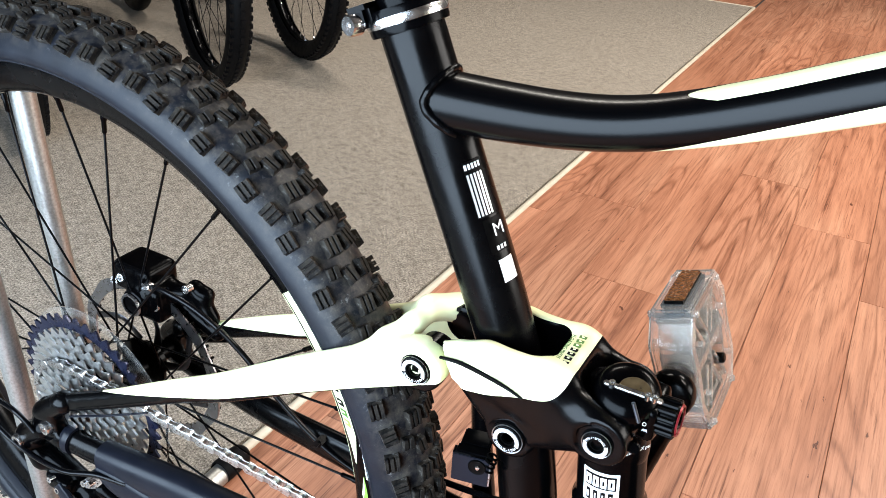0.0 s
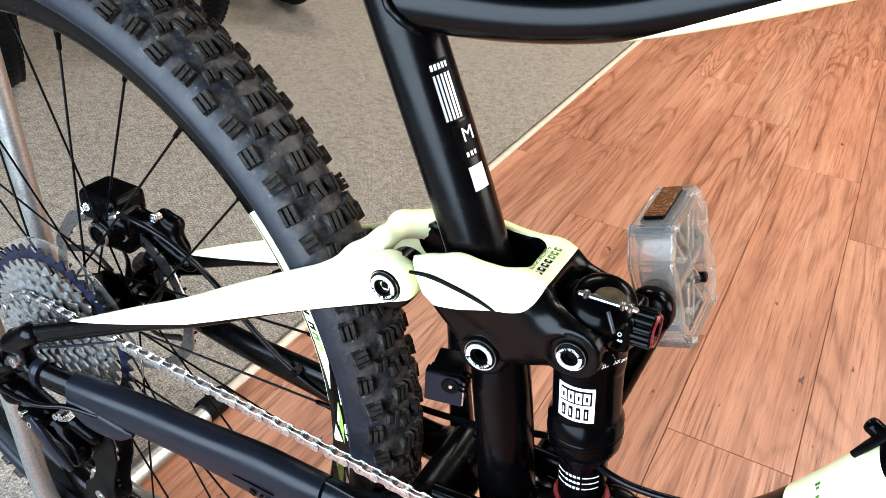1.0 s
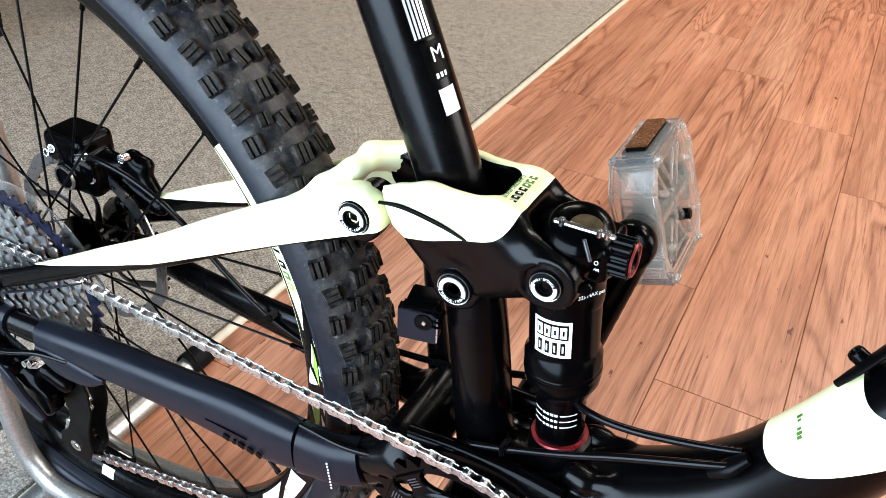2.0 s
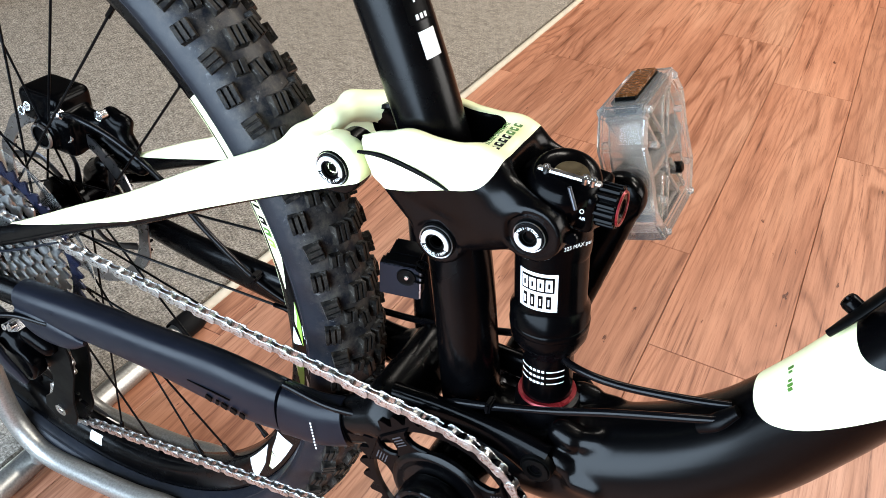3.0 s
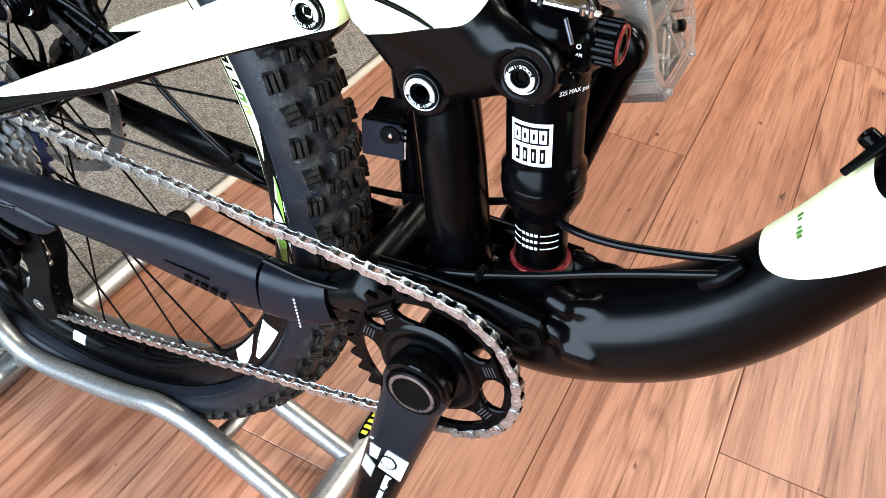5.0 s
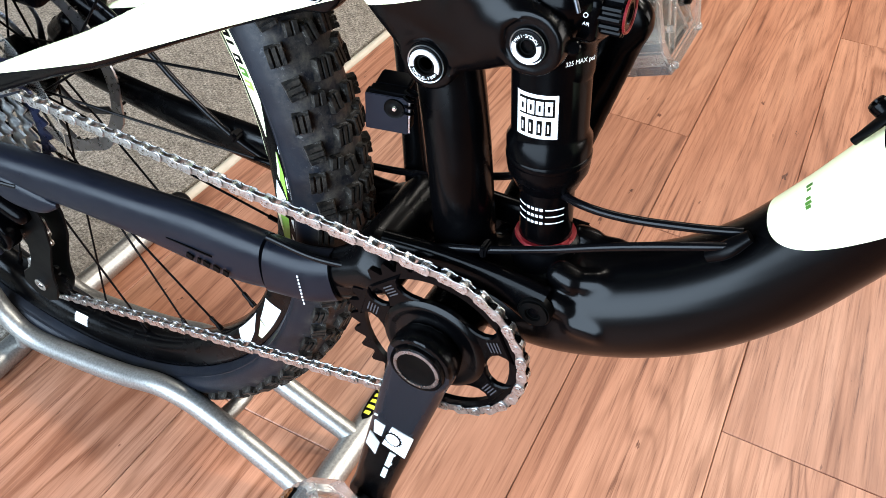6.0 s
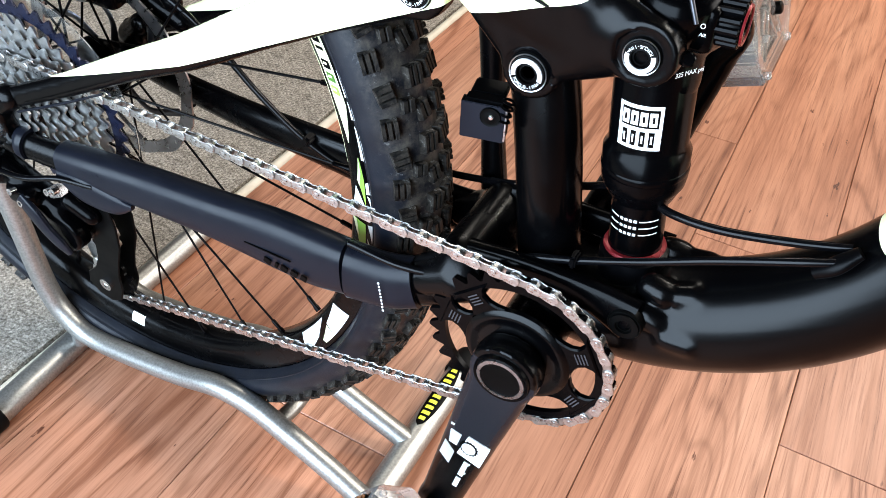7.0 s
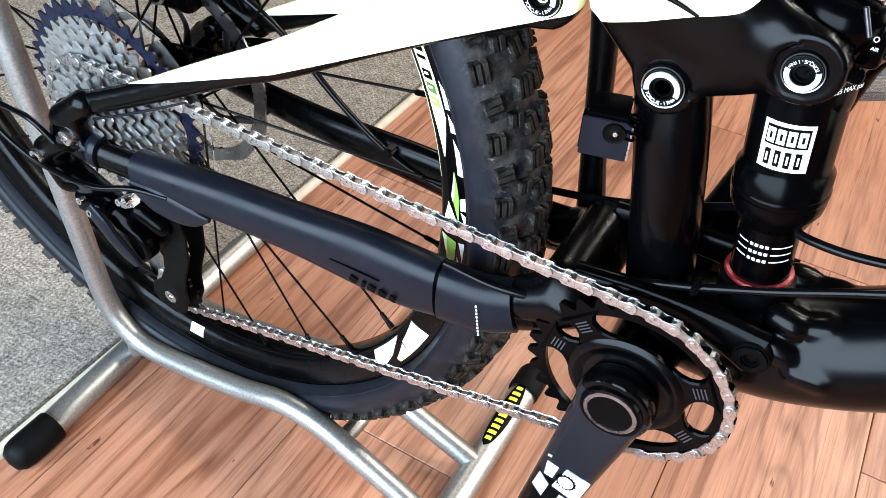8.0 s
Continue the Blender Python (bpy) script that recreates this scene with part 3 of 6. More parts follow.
def pivot_bolt(at, s, r, parent, name="pivot_bolt", turn=-150, bright=True):
    """A pivot's cap: black washer, a bright printed ring broken by its lettering, hex socket."""
    cap = part(name, lathe([(r * 1.24, -0.005), (r * 1.24, 0.0003), (r * 1.16, 0.0012), (r * 1.06, 0.0010), (r * 1.03, 0.0024), (r * 0.60, 0.0026), (r * 0.56, 0.0010), (r * 0.44, 0.0012), (r * 0.40, -0.0006), (0, -0.0006)], 40, at, (0, s, 0)), INK, parent)
    if not bright:
        return cap
    for a0, a1 in ((turn + 132, turn + 348),):
        bm = bmesh.new()
        rows = []
        for u in np.linspace(radians(a0), radians(a1), 44):
            rows.append([bm.verts.new(Vector(at) + Vector((k * r * math.cos(u), s * h, k * r * math.sin(u)))) for k, h in ((0.97, 0.0024), (0.95, 0.0031), (0.68, 0.0031), (0.66, 0.0025))])
        for p, q in zip(rows, rows[1:]):
            for k in range(3):
                bm.faces.new((p[k], p[k + 1], q[k + 1], q[k]))
        part("ring", bm, RING_PRINT, cap, "bright printed ring")
    part("cap_edge", lathe([(r * 1.17, 0.0011), (r * 1.15, 0.0015), (r * 1.09, 0.0013)], 40, at, (0, s, 0)), ALLOY, cap, "thin bright edge")
    for k, ch in enumerate("TORQUE-11Nm"):
        a = radians(turn + 12 * k)
        rad = Vector((math.cos(a), 0, math.sin(a)))
        lettering(ch, r * 0.29, facing(Vector(at) + rad * (r * 0.80) + Vector((0, s * 0.0031, 0)), (0, s, 0), -rad if s < 0 else rad), WHITE, cap, "letter")
    return cap


for s in (-1, 1):
    pivot_bolt((PB.x, FY + s * 0.0298, PB.z), s, 0.0092, rocker)
    pivot_bolt((PC.x, FY + s * 0.0368, PC.z), s, 0.0078, rocker, turn=35)


# rear triangle
STAY = [(-0.091, 0.0305, 0.5540, 0.0172), (-0.120, 0.0345, 0.5420, 0.0165), (-0.150, 0.0375, 0.5280, 0.0155), (-0.195, 0.0425, 0.5050, 0.0142), (-0.247, 0.0480, 0.4765, 0.0125), (-0.295, 0.0530, 0.4545, 0.0108),
        (-0.362, 0.0600, 0.4215, 0.0092), (-0.414, 0.0670, 0.3990, 0.0090), (-0.437, 0.0715, 0.3880, 0.0095)]


def mid_y(x):
    """The frame's middle, which drifts a little to the far side towards the front."""
    return np.interp(x, [-0.44, -0.091], [0.0, FY])


def triangle_field(P):
    Q = P.copy()
    Q[..., 2] += 0.13 * np.maximum(0, P[..., 1] - FY) * np.clip((P[..., 0] + 0.25) / 0.1, 0, 1)
    Q[..., 1] = np.abs(Q[..., 1] - mid_y(P[..., 0]))
    flat = Q * np.array((1, 1.6, 1))
    rows = smooth_line(STAY, 3)
    out = None
    for a, b in zip(rows, rows[1:]):
        d = capsule(flat, (a[0], a[1] * 1.6, a[2]), (b[0], b[1] * 1.6, b[2]), a[3], b[3]) / 1.25
        out = d if out is None else np.minimum(out, d)
    out = blend(out, drum(Q, (-0.091, 0.0300, 0.5535), 0.0178, 0.0085), 0.003)
    arch = capsule(Q, (-0.134, 0.0325, 0.5420), (-0.119, 0.0270, 0.5580), 0.0084, 0.0084)
    arch = blend(arch, capsule(Q, (-0.119, 0.0270, 0.5580), (-0.109, 0.0120, 0.5670), 0.0084, 0.0076), 0.006)
    arch = blend(arch, capsule(Q, (-0.109, 0.0120, 0.5670), (-0.1065, 0.0, 0.5690), 0.0076, 0.0076), 0.004)
    far = P - np.array((0, FY, 0))
    arch = blend(arch, capsule(far, (-0.108, 0.008, 0.5690), (-0.096, 0.028, 0.5620), 0.0085, 0.0110), 0.006)
    out = blend(out, arch, 0.005)
    return np.maximum(out, -drum(P * np.array((1, -1, 1)) + np.array((0, FY, 0)), (-0.091, 0.0484, 0.5535), 0.0118, 0.0100))


TRI_PAINT = two_tone("stay_paint", PAINT_BLACK, PAINT_YELLOW, least(line_mask(1, 0, 0.392), line_mask(-0.455, 1, -0.5822), line_mask(-0.3456, 1, -0.5549)))
stays = part("seat_stay_assembly", forged(triangle_field, (-0.455, -0.086, 0.365), (-0.065, 0.086, 0.592), 0.0024), TRI_PAINT, bike, "pale yellow seat stays with black lower edges", sharp=60)
for s in (-1, 1):
    pivot_bolt((PA.x, FY + s * 0.0390, PA.z), s, 0.0088, stays)
    lathe_in = lathe([(0.0135, -0.008), (0.0135, 0.003), (0.0115, 0.004), (0.0100, 0.0025), (0.0085, 0.004), (0.005, 0.003), (0, 0.003)], 30, (PA.x + 0.005, FY + s * 0.0195, PA.z + 0.004), (0, -s, 0))
    part("inner_cap", lathe_in, GLOSS_BLACK, stays)

for s in (-1, 1):
    part("chainstay", sweep([(-0.445, s * 0.0700, 0.3605, 0.0095, 0.012), (-0.40, s * 0.0665, 0.3535, 0.0090, 0.0125), (-0.30, s * 0.0570, 0.3525, 0.0095, 0.0150), (-0.20, s * 0.0520, 0.3530, 0.0100, 0.0185),
                             (-0.13, s * 0.0490, 0.3500, 0.0105, 0.0210), (-0.095, s * 0.0440, 0.3520, 0.011, 0.020), (-0.06, s * 0.0380, 0.3640, 0.011, 0.018), (-0.042, s * 0.034, 0.384, 0.010, 0.016)], 24, 6), BLACK, bike)


def dropout_field(s):
    def fn(P):
        Q = P * np.array((1, s, 1))
        out = drum(Q, (AXLE.x, 0.0725, AXLE.z), 0.0165, 0.0060)
        out = blend(out, capsule(Q, (-0.418, 0.0680, 0.3985), (-0.440, 0.0725, 0.382), 0.0105, 0.0110), 0.006)
        out = blend(out, capsule(Q, (-0.446, 0.0725, 0.366), (-0.425, 0.0700, 0.3575), 0.0110, 0.0115), 0.004)
        out = np.maximum(out, -drum(Q, (AXLE.x, 0.0830, AXLE.z), 0.0112, 0.0070))
        return np.maximum(out, -slab(Q, (-0.4215, 0.083, 0.3755), (0.0012, 0.012, 0.010), 0.0008))
    return fn


for s in (-1, 1):
    b0, b1 = sorted((s * 0.054, s * 0.090))
    part("dropout", forged(dropout_field(s), (-0.466, b0, 0.340), (-0.395, b1, 0.416), 0.0018), BLACK, bike, sharp=50)
part("stay_collar", sweep([(-0.4220, -0.0690, 0.3573, 0.0108, 0.0138), (-0.4180, -0.0688, 0.3568, 0.0116, 0.0146), (-0.4140, -0.0686, 0.3562, 0.0108, 0.0138)], 24, 4), GUARD, bike)
part("stay_lip", sweep([(-0.405, -0.0735, 0.3925, 0.0010, 0.0009), (-0.36, -0.0690, 0.4120, 0.0012, 0.0011), (-0.315, -0.0640, 0.4330, 0.0008, 0.0008)], 8, 5), GUARD, bike)

guard = part("chainstay_guard", sweep([(-0.380, -0.0650, 0.3535, 0.0118, 0.0150), (-0.355, -0.0630, 0.3530, 0.0126, 0.0168), (-0.30, -0.0580, 0.3530, 0.0130, 0.0180), (-0.24, -0.0550, 0.3530, 0.0132, 0.0200), (-0.19, -0.0525, 0.3520, 0.0138, 0.0240),
                                       (-0.155, -0.0515, 0.3510, 0.0138, 0.0245), (-0.128, -0.0500, 0.3520, 0.0130, 0.0220)], 28, 6, power=2.6), GUARD, bike, "grey moulded rubber chainstay guard")
bm = bmesh.new()
for k, (x, w) in enumerate(((-0.186, 0.006), (-0.178, 0.003), (-0.1715, 0.006), (-0.163, 0.006), (-0.155, 0.005))):
    block((w, 0.0012, 0.0055), Matrix.Translation((x, -0.0668, 0.3425 - 0.06 * (x + 0.18))) @ Matrix.Rotation(0.3, 4, "Y"), 0.0004, bm=bm)
block((0.040, 0.0012, 0.0012), Matrix.Translation((-0.185, -0.0668, 0.352)), 0.0003, bm=bm)
part("print", bm, INK, guard, "dark moulded print")
part("guard_flap", sweep([(-0.380, -0.0755, 0.3455, 0.0026, 0.0050), (-0.358, -0.0745, 0.3385, 0.0034, 0.0125), (-0.332, -0.0715, 0.3345, 0.0034, 0.0105), (-0.312, -0.0690, 0.3370, 0.0020, 0.0020)], 14, 6, power=2.6), GUARD, guard)
part("chainstay_end", sweep([(-0.126, -0.0505, 0.3515, 0.0138, 0.0232), (-0.10, -0.0475, 0.3520, 0.0132, 0.0215), (-0.078, -0.0430, 0.3570, 0.0125, 0.019)], 26, 6, power=2.4), GUARD, bike)
bm = bmesh.new()
for k in range(9):
    block((0.0012, 0.0006, 0.0015), Matrix.Translation((-0.0935 - 0.0004 * k, -0.0622, 0.3390 + 0.0030 * k)), 0, bm=bm)
part("size_print", bm, WHITE, bike, "row of small white marks")

# derailleur-side axle end and far axle cap
part("axle_bolt", lathe([(0, 0.000), (0.0030, 0.000), (0.0036, 0.0025), (0.0060, 0.0025), (0.0068, 0.001), (0.0068, -0.010)], 28, (AXLE.x, -0.0790, AXLE.z), (0, -1, 0)), STEEL, bike, "bright axle bolt")
part("axle_lever", sweep([(AXLE.x, 0.083, AXLE.z, 0.006, 0.006), (AXLE.x + 0.03, 0.088, AXLE.z + 0.01, 0.004, 0.006), (AXLE.x + 0.06, 0.088, AXLE.z + 0.02, 0.003, 0.004)], 12, 5), GLOSS_BLACK, bike)

# lower link and yoke behind the chainring
for s in (-1, 1):
    part("lower_link", sweep([(-0.044, s * 0.033, 0.388, 0.007, 0.015), (-0.01, s * 0.032, 0.396, 0.006, 0.010), (0.03, s * 0.032, 0.396, 0.006, 0.011), (0.060, s * 0.033, 0.390, 0.007, 0.0165)], 20, 6, power=2.6), GLOSS_BLACK, bike)
    pivot_bolt((-0.044, s * 0.0395, 0.388), s, 0.0085, bike, "link_bolt", bright=False)
    pivot_bolt((0.058, s * 0.0395, 0.391), s, 0.0085, bike, "link_bolt", bright=False)
yoke_field = lambda P: blend(blend(capsule(np.concatenate((P[..., :1], np.abs(P[..., 1:2]), P[..., 2:]), -1), (-0.086, 0.0400, 0.357), (-0.052, 0.036, 0.374), 0.0130, 0.0180),
                                   capsule(P, (-0.052, -0.030, 0.382), (-0.052, 0.030, 0.382), 0.0170), 0.006), capsule(P, (-0.046, -0.036, 0.372), (-0.046, 0.036, 0.372), 0.016), 0.006)
part("link_yoke", forged(yoke_field, (-0.135, -0.070, 0.325), (-0.020, 0.070, 0.410), 0.0028), BLACK, bike, sharp=60)
# the far side's upright between seat stay and chainstay
part("stay_upright", sweep([(-0.086, 0.046, 0.545, 0.0085, 0.0095), (-0.083, 0.056, 0.485, 0.0080, 0.0086), (-0.079, 0.060, 0.42, 0.0080, 0.0086), (-0.071, 0.058, 0.36, 0.0095, 0.0105)], 18, 6), BLACK, bike)

# seat clamp and post
clamp_dir = Vector((-0.397, 0, 0.918))
top = Vector((-0.1262, FY, 0.7545))
clamp = part("seat_clamp", lathe([(0.0195, 0), (0.0228, 0.0005), (0.0232, 0.0025), (0.0232, 0.0125), (0.0226, 0.0145), (0.0175, 0.0145)], 40, top, clamp_dir), GLOSS_BLACK, bike)
part("band", lathe([(0.0236, 0.0050), (0.0240, 0.0065), (0.0240, 0.0085), (0.0236, 0.0100)], 40, top, clamp_dir), STEEL, clamp, "polished band")
block_m = Matrix.Translation((-0.1475, -0.006, 0.7605)) @ Matrix.Rotation(-0.4, 4, "Y")
part("clamp_lug", block((0.018, 0.024, 0.013), block_m, 0.003), GLOSS_BLACK, clamp)
part("clamp_screw", lathe([(0, 0.001), (0.0022, 0.001), (0.0026, 0.0035), (0.0052, 0.0035), (0.0060, 0.002), (0.0060, -0.004)], 24, (-0.1480, -0.0195, 0.7575), (-0.25, -1, 0)), STEEL, clamp)
part("seat_post", sweep([(-0.1300, FY, 0.765, 0.0155, 0.0155), (-0.1565, FY, 0.826, 0.0155, 0.0155)], 28), GLOSS_BLACK, bike)

# stickers on the seat tube
def seat_patch(name, z0, z1, a0, a1, mat, parent, lift=0.0006, label=""):
    """A decal bent round the seat tube between two heights and two angles (degrees from the camera side, towards the front)."""
    bm = bmesh.new()
    rows = []
    for z in np.linspace(z0, z1, 8):
        x = np.interp(z, [0.53, 0.594, 0.69, 0.765], [-0.0345, -0.0560, -0.0975, -0.1300])
        r = np.interp(z, [0.53, 0.69, 0.765], [0.0197, 0.0193, 0.0190]) + lift
        row = []
        for a in np.linspace(radians(a0), radians(a1), 10):
            off = Vector((math.sin(a) * 0.92, -math.cos(a), math.sin(a) * 0.40)) * r
            row.append(bm.verts.new(Vector((x, FY, z)) + off))
        rows.append(row)
    for p, q in zip(rows, rows[1:]):
        for k in range(9):
            bm.faces.new((p[k], p[k + 1], q[k + 1], q[k]))
    return part(name, bm, mat, parent, label)


label_1 = seat_patch("size_sticker", 0.6510, 0.6830, 44, 82, INK, bike, label="black and silver printed frame sticker")
for k in range(5):
    seat_patch("print_bar", 0.6520, 0.6760, 46 + 6.6 * k, 50 + 6.6 * k, RING_PRINT, label_1, 0.0009)
for k in range(5):
    seat_patch("print_bar", 0.6785, 0.6815, 46 + 6.6 * k, 50.4 + 6.6 * k, WHITE, label_1, 0.0009)
label_2 = seat_patch("model_sticker", 0.6300, 0.6495, 50, 92, INK, bike, label="black sticker with a white M")
for k in range(3):
    seat_patch("print_bar", 0.6310, 0.6335, 62 + 8 * k, 67 + 8 * k, WHITE, label_2, 0.0009)
seat_patch("white_sticker", 0.6120, 0.6255, 58, 90, WHITE, bike, label="small white sticker")


a_m = radians(74)
lettering("M", 0.0115, facing((-0.0772 + 0.0214 * 0.92 * math.sin(a_m), FY - 0.0214 * math.cos(a_m), 0.6425 + 0.0214 * 0.4 * math.sin(a_m)), (0.92 * math.sin(a_m), -math.cos(a_m), 0.4 * math.sin(a_m)), (-0.397, 0, 0.918)), WHITE, label_2, "letter")

# ---- rear wheel ----
wheel = part("rear_wheel", lathe([(0.0, -0.074), (0.0085, -0.074), (0.0085, -0.070), (0.012, -0.068), (0.012, -0.032), (0.0165, -0.030), (0.0255, -0.0225), (0.0255, -0.0195), (0.016, -0.016), (0.0145, 0.0), (0.016, 0.022), (0.0285, 0.0265), (0.0285, 0.0295),
                                  (0.0200, 0.033), (0.0200, 0.039), (0.010, 0.042), (0.0085, 0.074), (0, 0.074)], 40, AXLE), GLOSS_BLACK, bike, "black rear wheel")
RIM_R = 0.2965
rim_prof = [(0.2800, 0.0), (0.2810, -0.0080), (0.2845, -0.0125), (0.2915, -0.0152), (0.3015, -0.0172), (0.3055, -0.0180), (0.3075, -0.0174), (0.3075, -0.0150), (0.2985, -0.0140), (0.2970, 0.0)]
rim = part("rim", lathe(rim_prof + [(r, -h) for r, h in rim_prof[::-1]][1:-1], 160, AXLE, closed=True), BLACK, wheel, "black alloy rim with yellow, white and green decals")
tyre_prof = []
for k in range(25):
    a = radians(-146 + 292 * k / 24)
    w, cr = 0.0325, 0.3190
    hgt = 0.0290 if abs(a) < 1.571 else 0.0140
    tyre_prof.append((cr + hgt * math.cos(a), w * math.sin(a)))
tyre = part("tyre", lathe(tyre_prof, 200, AXLE), TYRE, wheel, "knobbly black tyre with dusty tread")
# moulded ribs near the bead
part("bead_rib", lathe([(0.3105, -0.0268), (0.3112, -0.0284), (0.3122, -0.0284)], 160, AXLE), TYRE, tyre)


def tyre_surface(phi, lat):
    """Place, outward normal and frame on the tread: phi round the wheel, lat across it in degrees from the crown."""
    a = radians(lat)
    r, y = 0.3190 + 0.0290 * math.cos(a), 0.0325 * math.sin(a)
    nr, ny = math.cos(a) / 0.0290, math.sin(a) / 0.0325
    k = math.hypot(nr, ny)
    rad = Vector((math.cos(phi), 0, math.sin(phi)))
    nrm = rad * (nr / k) + Vector((0, ny / k, 0))
    tan = Vector((-math.sin(phi), 0, math.cos(phi)))
    m = Matrix((tan, nrm.cross(tan), nrm)).transposed().to_4x4()
    m.translation = AXLE + rad * r + Vector((0, y, 0))
    return m


def knob_mesh(name, l, w, h, slots, slot_along=True):
    """A tread block with tapered sides and cut sipes."""
    bm = bmesh.new()
    n = slots + 1
    gap = 0.0011
    span = (l if slot_along else w)
    piece = (span - gap * slots) / n
    block((l, w, h * 0.62), Matrix.Translation((0, 0, h * 0.31 - 0.001)), 0.0003, 1, bm, 0.94)
    for k in range(n):
        c = -span / 2 + piece / 2 + k * (piece + gap)
        size = (piece, w * 0.93, h * 0.4) if slot_along else (l * 0.93, piece, h * 0.4)
        block(size, Matrix.Translation((c, 0, h * 0.78 - 0.001) if slot_along else (0, c, h * 0.78 - 0.001)), 0.0003, 1, bm, 0.92)
    me = bpy.data.meshes.new(name)
    bm.to_mesh(me)
    bm.free()
    me.materials.append(TREAD)
    return me


K_SHOULDER = knob_mesh("tread_knob", 0.0136, 0.0110, 0.0066, 2, False)
K_SHOULDER_B = knob_mesh("tread_knob", 0.0122, 0.0120, 0.0068, 2)
K_TRANS = knob_mesh("tread_knob", 0.0098, 0.0088, 0.0056, 1, False)
K_CENTRE = knob_mesh("tread_knob", 0.0142, 0.0116, 0.0064, 2, False)
K_CENTRE_B = knob_mesh("tread_knob", 0.0136, 0.0082, 0.0062, 1, False)
PITCHES = 48
loose = bmesh.new()
for i in range(PITCHES):
    rows = []
    for s in (-1, 1):
        o = 0.0 if s < 0 else 0.5
        rows += [(0.0 + o, s * 54, K_SHOULDER, s * 4), (0.5 + o, s * 49, K_SHOULDER_B, -s * 6), (0.25 + o, s * 29, K_TRANS, s * 10)]
    rows += [(0.10, -12, K_CENTRE_B, 8), (0.10, 12, K_CENTRE_B, -8), (0.60, -13, K_CENTRE, -8), (0.60, 13, K_CENTRE, 8)]
    for du, lat, me, turn in rows:
        phi = 2 * math.pi * (i + du) / PITCHES
        m = tyre_surface(phi, lat) @ Matrix.Rotation(radians(turn), 4, "Z")
        deg = math.degrees(phi) % 360
        if deg < 170 or deg > 300:
            share("tread_knob", me, m, tyre)
        else:
            one = bmesh.new()
            one.from_mesh(me)
            bmesh.ops.transform(one, matrix=m, verts=one.verts)
            tmp = bpy.data.meshes.new("tmp")
            one.to_mesh(tmp)
            one.free()
            loose.from_mesh(tmp)
            bpy.data.meshes.remove(tmp)
tagged(part("tread", loose, TREAD, tyre), kind="stuff")

# spokes, three cross
SPOKE_N = 28
for k in range(SPOKE_N):
    s = -1 if k % 2 == 0 else 1
    fr, fy = (0.0235, -0.021) if s < 0 else (0.0265, 0.028)
    phi = 2 * math.pi * (k + 0.35) / SPOKE_N
    lead = 1 if (k // 2) % 2 == 0 else -1
    psi = phi + lead * radians(78)
    a = AXLE + Vector((fr * math.cos(psi), fy + s * 0.0012 * lead, fr * math.sin(psi)))
    b = AXLE + Vector((0.2775 * math.cos(phi), s * 0.003, 0.2775 * math.sin(phi)))
    d = (b - a).normalized()
    spoke = part("spoke", rod(a, b, 0.00105, 8), PLASTIC, wheel)
    part("nipple", lathe([(0.0012, 0), (0.0020, 0.001), (0.0020, 0.010), (0.0026, 0.012), (0.0026, 0.016)], 10, b - d * 0.014, d), GLOSS_BLACK, spoke)


# rim decals: blocks of yellow, white and green that lie on the rim's side
def rim_decal(corners, mat, s=-1, lift=0.0005):
    """A patch between four corners (degrees round the wheel, radius), bent to the rim's flank."""
    (p0, r0), (p1, r1), (p2, r2), (p3, r3) = [(p, r + (0.0045 if p > -15 else 0.0028)) for p, r in corners]
    bm = bmesh.new()
    rows = []
    for u in np.linspace(0, 1, 10):
        row = []
        for v in np.linspace(0, 1, 5):
            phi = radians((p0 * (1 - u) + p3 * u) * (1 - v) + (p1 * (1 - u) + p2 * u) * v)
            r = (r0 * (1 - u) + r3 * u) * (1 - v) + (r1 * (1 - u) + r2 * u) * v
            y = np.interp(r, [0.2800, 0.2810, 0.2845, 0.2915, 0.3015, 0.3055], [0.0, 0.0080, 0.0125, 0.0152, 0.0172, 0.0180]) + lift
            row.append(bm.verts.new(AXLE + Vector((r * math.cos(phi), s * y, r * math.sin(phi)))))
        rows.append(row)
    for p, q in zip(rows, rows[1:]):
        for k in range(4):
            bm.faces.new((p[k], p[k + 1], q[k + 1], q[k]))
    part("decal", bm, mat, rim)


